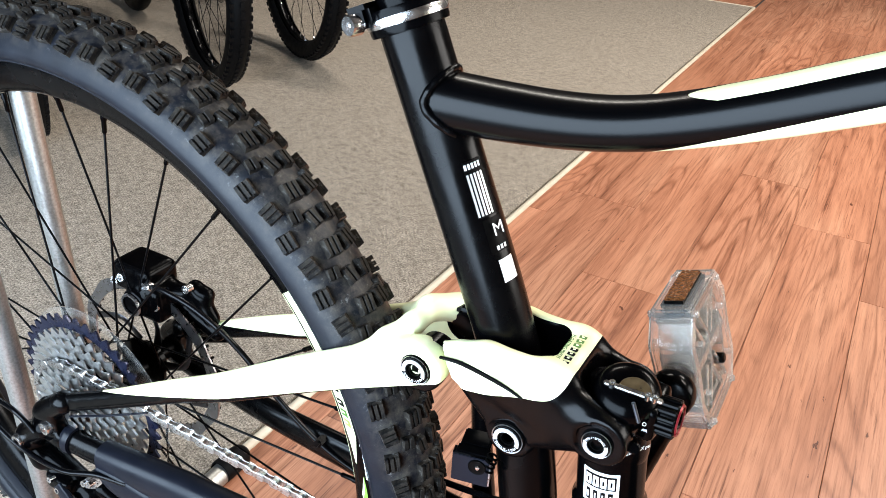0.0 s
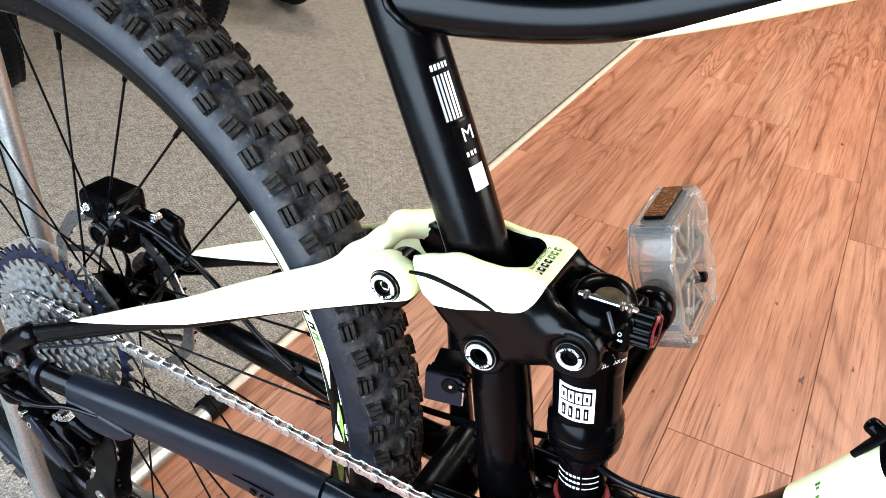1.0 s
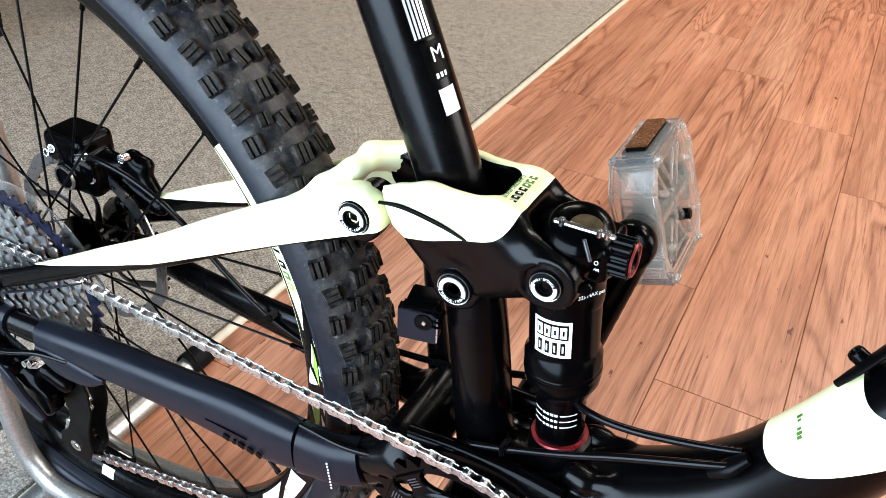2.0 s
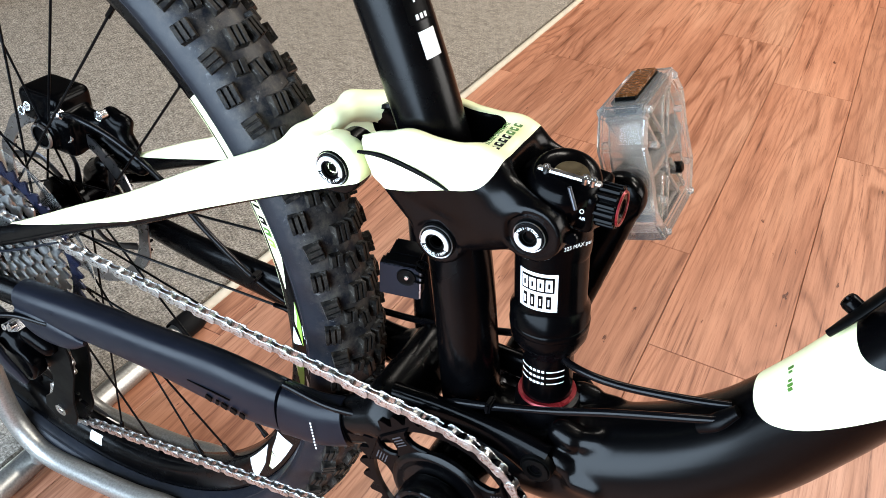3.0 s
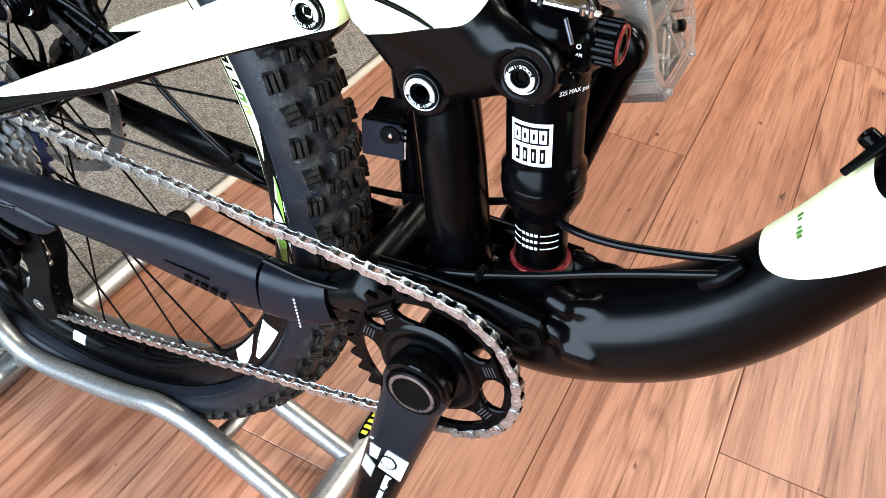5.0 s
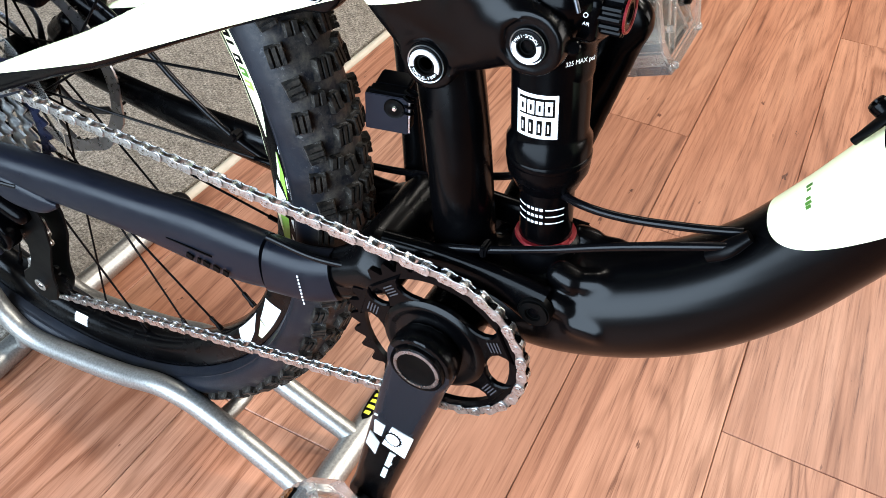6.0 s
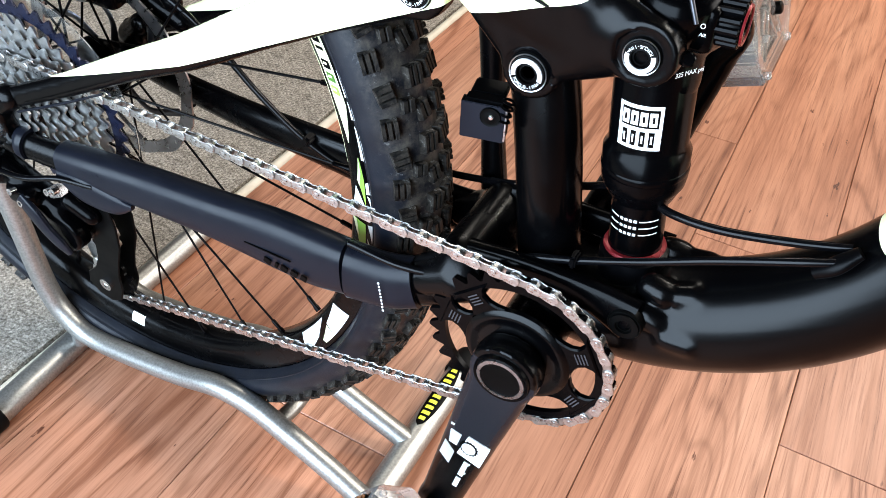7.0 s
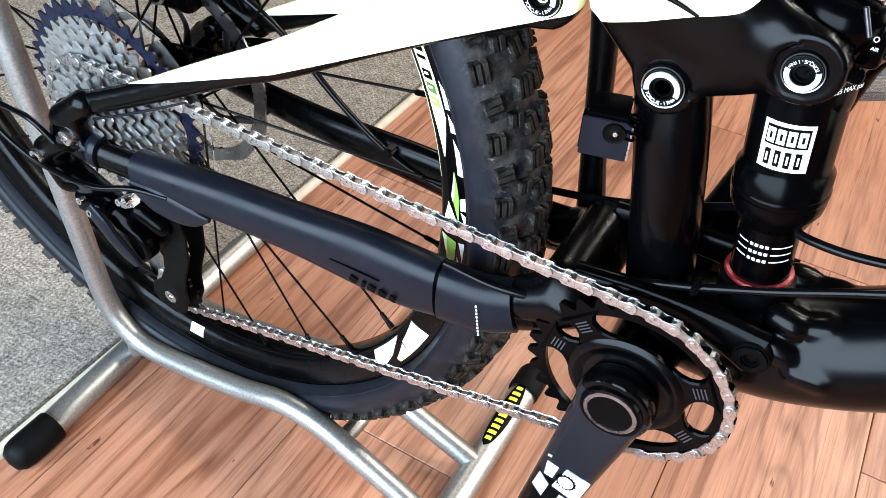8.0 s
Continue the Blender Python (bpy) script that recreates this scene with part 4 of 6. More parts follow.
for s in (-1, 1):
    # the long yellow panel with its dark print, its point and the hairline inside it
    rim_decal([(40, 0.2845), (40, 0.2935), (16.5, 0.2938), (16.5, 0.2838)], YELLOW, s)
    rim_decal([(16.5, 0.2838), (16.5, 0.2938), (11.0, 0.2868), (11.0, 0.2860)], YELLOW, s)
    rim_decal([(40, 0.2815), (40, 0.2825), (7.5, 0.2806), (7.5, 0.2804)], YELLOW, s)
    for k, ink in enumerate((INK, INK, INK, GREEN_INK, GREEN)):
        at = 26.4 - 1.75 * k
        w = 0.45 if k == 1 else 1.2
        rim_decal([(at, 0.2858), (at - 0.5, 0.2920), (at - 0.5 - w, 0.2920), (at - w, 0.2858)], ink, s, 0.0009)
        if k != 1:
            rim_decal([(at - 0.45, 0.2874), (at - 0.60, 0.2904), (at - 0.95, 0.2904), (at - 0.80, 0.2874)], YELLOW, s, 0.0013)
    # white slashes along the flange
    for p0, p1 in ((21.3, 17.6), (17.2, 14.6), (13.9, 8.8)):
        rim_decal([(p0, 0.2962), (p0 - 2.0, 0.3004), (p1, 0.3004), (p1 + 0.1, 0.2955)], WHITE, s)
    rim_decal([(5.3, 0.2958), (5.8, 0.3004), (3.8, 0.3004), (3.5, 0.2958)], WHITE, s)
    rim_decal([(3.3, 0.2962), (3.0, 0.3004), (1.2, 0.3004), (1.4, 0.2998)], WHITE, s)
    rim_decal([(-1.9, 0.2955), (-1.5, 0.3004), (-4.8, 0.3004), (-3.0, 0.2975)], WHITE, s)
    rim_decal([(-4.4, 0.2955), (-6.0, 0.3004), (-8.4, 0.3004), (-7.2, 0.2980)], WHITE, s)
    # green and pale blades on the flank
    rim_decal([(9.2, 0.2930), (5.7, 0.2948), (1.3, 0.2945), (5.4, 0.2888)], GREEN, s)
    rim_decal([(9.2, 0.2928), (6.6, 0.2926), (4.4, 0.2900), (5.4, 0.2888)], YELLOW, s, 0.0009)
    rim_decal([(4.2, 0.2860), (1.4, 0.2930), (0.5, 0.2830), (1.5, 0.2826)], WHITE, s)
    rim_decal([(-1.8, 0.2805), (-2.0, 0.2935), (-9.8, 0.2950), (-6.0, 0.2880)], GREEN, s)
    rim_decal([(-1.8, 0.2805), (-1.9, 0.2850), (-5.0, 0.2880), (-4.2, 0.2850)], YELLOW, s, 0.0009)
    # the pair of pale patches with a dark diagonal between them
    rim_decal([(-29.8, 0.2818), (-34.0, 0.2920), (-40.2, 0.3002), (-38.4, 0.2812)], WHITE, s)
    rim_decal([(-24.0, 0.2822), (-22.7, 0.3000), (-30.0, 0.3002), (-29.5, 0.2880)], WHITE, s)
    rim_decal([(-29.8, 0.2890), (-30.0, 0.3002), (-33.2, 0.3002), (-33.6, 0.2965)], YELLOW, s)
    rim_decal([(-92.6, 0.2795), (-92.5, 0.2895), (-89.0, 0.2895), (-89.1, 0.2795)], WHITE, s)

# brake rotor, centre-lock carrier, caliper
rotor_n = 96
rotor = part("brake_rotor", ring_plate([(AXLE.x + (0.090 + 0.0012 * math.sin(k * 2 * math.pi / rotor_n * 12)) * math.cos(2 * math.pi * k / rotor_n), AXLE.z + (0.090 + 0.0012 * math.sin(k * 2 * math.pi / rotor_n * 12)) * math.sin(2 * math.pi * k / rotor_n)) for k in range(rotor_n)],
                                       circle(AXLE.x, AXLE.z, 0.0775, rotor_n), 0.0405, 0.0423), RING_ALLOY, wheel, "drilled steel brake rotor")
# black pegs give the dark of the rotor's holes; the ring itself is whole
bm = bmesh.new()
for k in range(44):
    for rr, sh in ((0.0800, 0.0), (0.0836, 0.35), (0.0872, 0.7)):
        a = 2 * math.pi * (k + sh) / 44
        if (k % 11) < 10:
            rod(AXLE + Vector((rr * math.cos(a), 0.0400, rr * math.sin(a))), AXLE + Vector((rr * math.cos(a), 0.0428, rr * math.sin(a))), 0.0014, 8, bm)
tagged(part("hole_dots", bm, INK, rotor, "black dots in place of drilled holes"), kind="stuff")
for k in range(6):
    a = 2 * math.pi * k / 6
    part("rotor_arm", sweep([(AXLE.x + 0.022 * math.cos(a), 0.0414, AXLE.z + 0.022 * math.sin(a), 0.0010, 0.0050), (AXLE.x + 0.05 * math.cos(a + 0.25), 0.0414, AXLE.z + 0.05 * math.sin(a + 0.25), 0.0010, 0.0032),
                             (AXLE.x + 0.0765 * math.cos(a + 0.7), 0.0414, AXLE.z + 0.0765 * math.sin(a + 0.7), 0.0010, 0.0040)], 8, 6), DARK_STEEL, rotor)


def caliper_field(P):
    out = slab(P, (-0.432, 0.046, 0.468), (0.024, 0.019, 0.015), 0.006)
    out = blend(out, slab(P, (-0.418, 0.042, 0.448), (0.020, 0.016, 0.018), 0.006), 0.006)
    out = blend(out, drum(P, (-0.424, 0.030, 0.449), 0.0135, 0.010), 0.003)
    out = blend(out, capsule(P, (-0.40, 0.05, 0.455), (-0.365, 0.055, 0.462), 0.010, 0.008), 0.006)
    out = blend(out, capsule(P, (-0.375, 0.052, 0.468), (-0.358, 0.052, 0.44), 0.008), 0.005)
    out = blend(out, capsule(P, (-0.40, 0.056, 0.44), (-0.36, 0.060, 0.42), 0.009), 0.006)
    return np.maximum(out, -slab(P, (-0.431, 0.0414, 0.44), (0.03, 0.0022, 0.023), 0.001))


caliper = part("brake_caliper", forged(caliper_field, (-0.465, 0.010, 0.405), (-0.340, 0.075, 0.492), 0.0022), GLOSS_BLACK, bike, "black disc brake caliper")
part("piston_cap", lathe([(0.0112, 0.0), (0.0112, 0.0016), (0.0092, 0.0018), (0.0088, 0.0004), (0, 0.0004)], 32, (-0.424, 0.0195, 0.449), (0, -1, 0)), PLASTIC, caliper)
part("ring", lathe([(0.0116, 0.0004), (0.0112, 0.0024), (0.0094, 0.0024), (0.0092, 0.0004)], 32, (-0.424, 0.0195, 0.449), (0, -1, 0)), ALLOY, caliper, "bright ring")
for at in ((-0.452, 0.028, 0.462), (-0.440, 0.026, 0.470), (-0.403, 0.030, 0.449), (-0.372, 0.040, 0.474)):
    part("bolt", lathe([(0, 0.0), (0.002, 0.0), (0.0024, 0.003), (0.0040, 0.003), (0.0042, -0.004)], 14, at, (0.1, -1, 0.2)), STEEL, caliper)
part("hose", sweep([(-0.412, 0.030, 0.468, 0.0026), (-0.385, 0.026, 0.474, 0.0026), (-0.350, 0.030, 0.463, 0.0026), (-0.312, 0.036, 0.435, 0.0026), (-0.27, 0.040, 0.392, 0.0026), (-0.225, 0.042, 0.360, 0.0026), (-0.17, 0.040, 0.348, 0.0026), (-0.11, 0.034, 0.352, 0.0026)], 10, 8), CABLE, bike)
part("hose_fitting", rod((-0.418, 0.029, 0.466), (-0.404, 0.028, 0.471), 0.0042, 14, None, 0.001), STEEL, bike)
part("hose_clip", block((0.007, 0.012, 0.010), Matrix.Translation((-0.228, 0.043, 0.364)) @ Matrix.Rotation(0.5, 4, "Y"), 0.002), PLASTIC, bike)


# ---- drivetrain ----
def toothed(teeth, r_pitch, tip, root, per=6):
    pts = []
    n = teeth * per
    for k in range(n):
        r = {0: root, 1: root, 2: r_pitch, 3: tip, 4: tip, 5: r_pitch}[k % per] if per == 6 else r_pitch
        a = 2 * math.pi * k / n
        pts.append((r * math.cos(a), r * math.sin(a)))
    return pts


def cog_radius(t):
    return t * 0.0127 / (2 * math.pi)


cassette = part("cassette", lathe([(0.0, -0.0705), (0.012, -0.0705), (0.0165, -0.0700), (0.0165, -0.0670), (0.0175, -0.0665), (0.0175, -0.0290), (0, -0.0290)], 32, AXLE), DARK_STEEL, bike, "silver ten-speed cassette with a black largest cog")
for i, t in enumerate((42, 36, 32, 28, 24, 21, 18, 15, 13, 11)):
    r = cog_radius(t)
    y = -0.0300 - 0.0040 * i
    outer = toothed(t, r, r + 0.0033, r - 0.0030)
    inner = circle(0, 0, max(0.016, r - (0.0105 if t > 20 else 0.006)), len(outer))
    me_bm = ring_plate(outer, inner, -0.0009, 0.0009)
    bmesh.ops.rotate(me_bm, verts=me_bm.verts, matrix=Matrix.Rotation(0.21 * i, 3, "Y"))
    bmesh.ops.translate(me_bm, verts=me_bm.verts, vec=(AXLE.x, y, AXLE.z))
    cog = part("cog", me_bm, BLUE_BLACK if i == 0 else COG_STEEL, cassette, "black largest cog" if i == 0 else "", sharp=25)
    if t > 20:
        for k in range(5):
            a = 2 * math.pi * k / 5 + 0.3 * i
            part("cog_arm", sweep([(AXLE.x + 0.016 * math.cos(a), y, AXLE.z + 0.016 * math.sin(a), 0.0008, 0.0035), (AXLE.x + (r - 0.009) * math.cos(a + 0.25), y, AXLE.z + (r - 0.009) * math.sin(a + 0.25), 0.0008, 0.0030)], 8), DARK_STEEL if i == 0 else ALLOY, cog)
part("spoke_guard", lathe([(0.030, -0.0235), (0.0905, -0.0262), (0.0908, -0.0255), (0.030, -0.0228)], 60, AXLE, closed=True), THIN_CLEAR, bike, "clear plastic spoke protector disc")

RING_R, RING_Y = cog_radius(30), -0.0515
crankset = part("crankset", lathe([(0.0, -0.064), (0.011, -0.064), (0.012, -0.063), (0.012, 0.063), (0.011, 0.064), (0, 0.064)], 30, BB), DARK_STEEL, bike, "black crankset")
ring = part("chainring", ring_plate([(BB.x + x, BB.z + z) for x, z in toothed(30, RING_R, RING_R + 0.0034, RING_R - 0.0034)], [(BB.x + x, BB.z + z) for x, z in circle(0, 0, RING_R - 0.0088, 180)], RING_Y - 0.0018, RING_Y + 0.0018), GLOSS_BLACK, crankset, "black chainring", sharp=25)
for arm_at in (27, 133, 166, 250, 334):
    a = radians(arm_at)
    u, v = Vector((math.cos(a), 0, math.sin(a))), Vector((-math.sin(a), 0, math.cos(a)))
    half = [(0.020, 0.020), (0.033, 0.0150), (0.037, 0.0105), (0.041, 0.0078), (0.046, 0.0072), (0.050, 0.0095), (0.0535, 0.0150)]
    pts = [BB + u * d + v * w for d, w in half] + [BB + u * d - v * w for d, w in half[::-1]]
    arm = part("spider_arm", plate([(p.x, p.z) for p in pts], RING_Y - 0.0035, RING_Y + 0.0012, 0.0010), GLOSS_BLACK, ring)
    bm = bmesh.new()
    for j in range(4):
        p = BB + u * (0.0425 + 0.0022 * j)
        block((0.0008, 0.0004, 0.008), Matrix.Translation((p.x, RING_Y - 0.0037, p.z)) @ Matrix.Rotation(-a, 4, "Y"), 0, bm=bm)
    part("print", bm, GREY_PRINT, arm)
part("bash_dome", lathe([(0.0365, 0.0005), (0.0360, 0.0035), (0.0335, 0.0055), (0.0305, 0.0060), (0.0285, 0.0050), (0.0250, 0.0056), (0.018, 0.008)], 60, (BB.x, RING_Y, BB.z), (0, -1, 0)), BLACK, ring, "domed black spider cover")
part("bottom_cup", lathe([(0.0225, -0.040), (0.0240, -0.041), (0.0240, -0.0475), (0.020, -0.0490)], 40, BB), GLOSS_BLACK, crankset)

CRANK = Vector((-0.2035, 0, -0.979))
CR_Y = [(0.0, -0.0672), (0.075, -0.0735), (0.170, -0.0810)]


def crank_y(u):
    return float(np.interp(u, [r[0] for r in CR_Y], [r[1] for r in CR_Y]))


LEFT = Vector((0.240, 0, 0.971))
BB_L = BB + Vector((0.004, 0, 0))


def crank_field(origin, way, side, length):
    stops = [(origin + way * (u * length / 0.170), side * y) for u, y in CR_Y]

    def fn(P):
        Q = P * np.array((1, 1.7, 1))
        (a, ya), (b, yb), (c, yc) = stops
        out = capsule(Q, (a.x, ya * 1.7, a.z), (b.x, yb * 1.7, b.z), 0.0225, 0.0190) / 1.3
        out = np.minimum(out, capsule(Q, (b.x, yb * 1.7, b.z), (c.x, yc * 1.7, c.z), 0.0190, 0.0155) / 1.3)
        out = blend(out, drum(P, (a.x, ya, a.z), 0.0225, 0.0085), 0.004)
        out = blend(out, drum(P, (c.x, yc, c.z), 0.0155, 0.0075), 0.004)
        along = (P[..., 0] - origin.x) * way.x + (P[..., 2] - origin.z) * way.z
        mid = side * np.interp(along, [r[0] for r in CR_Y], [r[1] for r in CR_Y])
        return np.maximum(out, (mid - 0.0086 - P[..., 1]) if side > 0 else (P[..., 1] - mid - 0.0086))
    return fn


crank_mask = least(line_mask(CRANK.x, CRANK.z, 0.337 * 0.979 + 0.012), line_mask(-CRANK.x, -CRANK.z, -(0.344 * 0.979) + 0.0855), line_mask(0, -1, -0.0690, "XY"))
CRANK_PAINT = two_tone("crank_paint", PAINT_BLACK, (0.010, 0.0105, 0.0135), crank_mask)
crank_arm = part("crank_arm", forged(crank_field(BB, CRANK, 1, 0.170), (-0.065, -0.098, 0.150), (0.034, -0.046, 0.375), 0.0019), CRANK_PAINT, crankset, "black crank arm with a dark grey panel and white print", sharp=32)
left_arm = part("crank_arm", forged(crank_field(BB_L, LEFT, -1, 0.182), (-0.034, 0.046, 0.312), (0.072, 0.098, 0.545), 0.0022), GLOSS_BLACK, crankset, "", sharp=32)
fy = crank_y(0) - 0.0094
part("boss_ring", lathe([(0.0165, 0.0), (0.0160, 0.0016), (0.0136, 0.0018), (0.0132, -0.004)], 44, (BB.x, fy - 0.0004, BB.z), (0, -1, 0)), RING_ALLOY, crank_arm, "grey ring round the spindle")
part("boss_rim", lathe([(0.0190, -0.0010), (0.0184, 0.0012), (0.0168, 0.0010)], 44, (BB.x, fy - 0.0004, BB.z), (0, -1, 0)), GLOSS_BLACK, crank_arm)
part("spindle_cap", lathe([(0.0140, -0.001), (0.0138, 0.0010), (0.0115, 0.0004), (0, 0.0003)], 36, (BB.x, fy - 0.0006, BB.z), (0, -1, 0)), INK, crank_arm)


def on_crank(u, v, lift=0.0):
    """A place on the crank's outer face: u along it from the spindle, v across."""
    side = Vector((0.979, 0, -0.2035))
    p = BB + CRANK * u + side * (v + 0.0020)
    return Vector((p.x, crank_y(u) - 0.0094 - lift, p.z))


def crank_quad(pts, mat, lift=0.0, name="print", label=""):
    bm = bmesh.new()
    a = [bm.verts.new(on_crank(u, v, lift)) for u, v in pts]
    b = [bm.verts.new(on_crank(u, v, lift - 0.0012)) for u, v in pts]
    n = len(pts)
    bm.faces.new(a)
    for k in range(n):
        bm.faces.new((a[k], a[(k + 1) % n], b[(k + 1) % n], b[k]))
    return part(name, bm, mat, crank_arm, label)


crank_quad([(0.0690, -0.0030), (0.0690, 0.0140), (0.0930, 0.0136), (0.0915, -0.0050)], WHITE, 0.0002, label="white printed panel")
gear_pts = []
for k in range(64):
    a = 2 * math.pi * k / 64
    r = 0.0072 if k % 4 in (0, 1) else 0.0062
    gear_pts.append((0.0800 + r * math.cos(a), 0.0010 + r * math.sin(a)))
crank_quad(gear_pts, INK, 0.0005)
crank_quad([(0.0800 + 0.0052 * math.cos(2 * math.pi * k / 24), 0.0010 + 0.0052 * math.sin(2 * math.pi * k / 24)) for k in range(24)], WHITE, 0.0008)
for k in range(7):
    o = 0.0019 * k
    crank_quad([(0.0720 + o, -0.0160 + 0.2 * o), (0.0728 + o, -0.0160 + 0.2 * o), (0.0728 + o, -0.0075), (0.0720 + o, -0.0075)], WHITE, 0.0002)
    crank_quad([(0.0860 + 1.2 * o, -0.0165), (0.0868 + 1.2 * o, -0.0165), (0.0940 + 1.2 * o, -0.0070), (0.0932 + 1.2 * o, -0.0070)], WHITE, 0.0002)
for k in range(11):
    u0 = 0.0965 + 0.0030 * k
    if k != 6:
        crank_quad([(u0, 0.0022), (u0, 0.0060 if k not in (0, 4) else 0.0072), (u0 + 0.0019, 0.0060), (u0 + 0.0019, 0.0022)], WHITE, 0.0002)
crank_quad([(0.0655, -0.0178), (0.0655, -0.0150), (0.0662, -0.0150), (0.0662, -0.0178)], WHITE, 0.0002)

# chain: rollers at half-inch steps along the run from cassette to chainring, pulleys and back
COG_R, COG_Y = cog_radius(24), -0.0480
P_LOW, P_UP = Vector((-0.397, -0.0465, 0.200)), Vector((-0.398, -0.0475, 0.262))


def outer_tangent(c0, r0, c1, r1, side):
    """Tangent points of two circles in the xz plane; side +1: above, -1: below."""
    d = Vector((c1.x - c0.x, c1.z - c0.z))
    L = d.length
    base = math.atan2(d.y, d.x)
    a = base + side * math.acos((r0 - r1) / L)
    return Vector((c0.x + r0 * math.cos(a), c0.z + r0 * math.sin(a))), Vector((c1.x + r1 * math.cos(a), c1.z + r1 * math.sin(a))), a


def chain_line():
    pts = []
    t0, t1, a_up = outer_tangent(AXLE, COG_R, BB, RING_R, 1)
    low0, low1, a_low = outer_tangent(BB, RING_R, P_LOW, 0.022, 1)
    for k in range(14):
        a = a_up + math.pi * 0.95 * (1 - k / 14)
        pts.append((AXLE.x + COG_R * math.cos(a), COG_Y, AXLE.z + COG_R * math.sin(a)))
    pts += [(t0.x, COG_Y, t0.y), (t1.x, RING_Y, t1.y)]
    dl = Vector((P_LOW.x - BB.x, P_LOW.z - BB.z))
    a_end = math.atan2(dl.y, dl.x) + math.acos((RING_R - 0.022) / dl.length) - 2 * math.pi
    if a_end > a_up:
        a_end -= 2 * math.pi
    while a_end < a_up - 2 * math.pi:
        a_end += 2 * math.pi
    for k in range(1, 30):
        a = a_up + (a_end - a_up) * k / 30
        pts.append((BB.x + RING_R * math.cos(a), RING_Y, BB.z + RING_R * math.sin(a)))
    pts += [(BB.x + RING_R * math.cos(a_end), RING_Y, BB.z + RING_R * math.sin(a_end)), (P_LOW.x + 0.022 * math.cos(a_end), P_LOW.y, P_LOW.z + 0.022 * math.sin(a_end))]
    for k in range(1, 12):
        a = a_end - 3.0 * k / 12
        pts.append((P_LOW.x + 0.022 * math.cos(a), P_LOW.y, P_LOW.z + 0.022 * math.sin(a)))
    pts += [(P_UP.x + 0.020, P_UP.y, P_UP.z - 0.01), (P_UP.x + 0.020, P_UP.y, P_UP.z + 0.01), (P_UP.x + 0.005, P_UP.y, P_UP.z + 0.03)]
    return [Vector(p) for p in pts]


def even_steps(pts, step):
    out, carry = [pts[0]], 0.0
    for a, b in zip(pts, pts[1:]):
        L = (b - a).length
        s = step - carry
        while s <= L:
            out.append(a + (b - a) * (s / L))
            s += step
        carry = L - (s - step)
    return out


def link_mesh(outer):
    """Bright outer plates, darker inner ones with their rollers."""
    bm = bmesh.new()
    h, w = 0.0127 / 2, 0.0041
    y0 = 0.0023 if outer else 0.0013
    prof = []
    for k in range(28):
        a = 2 * math.pi * k / 28
        c, s = math.cos(a), math.sin(a)
        cx = h if c > 0 else -h
        x, z = cx + w * c, w * s
        if abs(c) < 0.35:
            x, z = c / 0.35 * h, math.copysign(w * (0.66 if abs(c) < 0.2 else 0.84), s)
        prof.append((x, z))
    for s in (-1, 1):
        plate(prof, s * y0, s * (y0 + 0.0009), 0.0002, bm)
    for x in (-h, h):
        rod((x, -y0 - (0.0013 if outer else 0), 0), (x, y0 + (0.0013 if outer else 0), 0), 0.0018 if outer else 0.0038, 10, bm)
    me = bpy.data.meshes.new("chain_link")
    bm.to_mesh(me)
    bm.free()
    for f in me.polygons:
        f.use_smooth = True
    me.set_sharp_from_angle(angle=radians(30))
    me.materials.append(CHAIN_STEEL if outer else INNER_STEEL)
    return me


LINKS = link_mesh(True), link_mesh(False)
pins = even_steps(chain_line(), 0.0127)
chain = part("chain", rod(pins[0] + Vector((0, -0.003, 0)), pins[0] + Vector((0, 0.003, 0)), 0.0018, 10), CHAIN_STEEL, bike, "silver bicycle chain")
for i, (a, b) in enumerate(zip(pins, pins[1:])):
    x = (b - a).normalized()
    y = Vector((0, 1, 0))
    y = (y - x * x.dot(y)).normalized()
    m = Matrix((x, y, x.cross(y))).transposed().to_4x4()
    m.translation = (a + b) / 2
    share("chain_link", LINKS[i % 2], m, chain)

# derailleur
def mech_field(P):
    out = capsule(P, (-0.446, -0.0740, 0.360), (-0.472, -0.0740, 0.340), 0.0105, 0.0120)
    out = blend(out, capsule(P, (-0.472, -0.0740, 0.340), (-0.458, -0.0740, 0.318), 0.0115, 0.0120), 0.005)
    out = np.minimum(out, capsule(P, (-0.458, -0.0700, 0.322), (-0.412, -0.0660, 0.290), 0.0115, 0.0125))
    out = blend(out, slab(P, (-0.432, -0.0790, 0.305), (0.0150, 0.0060, 0.0080), 0.002), 0.002)
    out = blend(out, drum(P, (-0.404, -0.0690, 0.272), 0.0185, 0.0075), 0.003)
    return blend(out, capsule(P, (-0.395, -0.064, 0.305), (-0.380, -0.060, 0.292), 0.0085), 0.004)


derailleur = part("rear_derailleur", forged(mech_field, (-0.495, -0.095, 0.240), (-0.360, -0.045, 0.380), 0.0020), GLOSS_BLACK, bike, "black rear derailleur", sharp=45)
part("hanger_bolt", lathe([(0, 0.000), (0.0026, 0.000), (0.0032, 0.0025), (0.0062, 0.0025), (0.0070, 0.001), (0.0070, -0.004)], 20, (-0.472, -0.0860, 0.3405), (0, -1, 0)), STEEL, derailleur, "bright hanger bolt")
part("knuckle", sweep([(-0.430, -0.0840, 0.307, 0.0030, 0.0075), (-0.418, -0.0850, 0.296, 0.0032, 0.0085), (-0.411, -0.0840, 0.282, 0.0032, 0.0075), (-0.403, -0.0820, 0.268, 0.0030, 0.0070), (-0.396, -0.0800, 0.257, 0.0024, 0.0040)], 16, 5, power=3.0), GUARD, derailleur, "grey curved link")
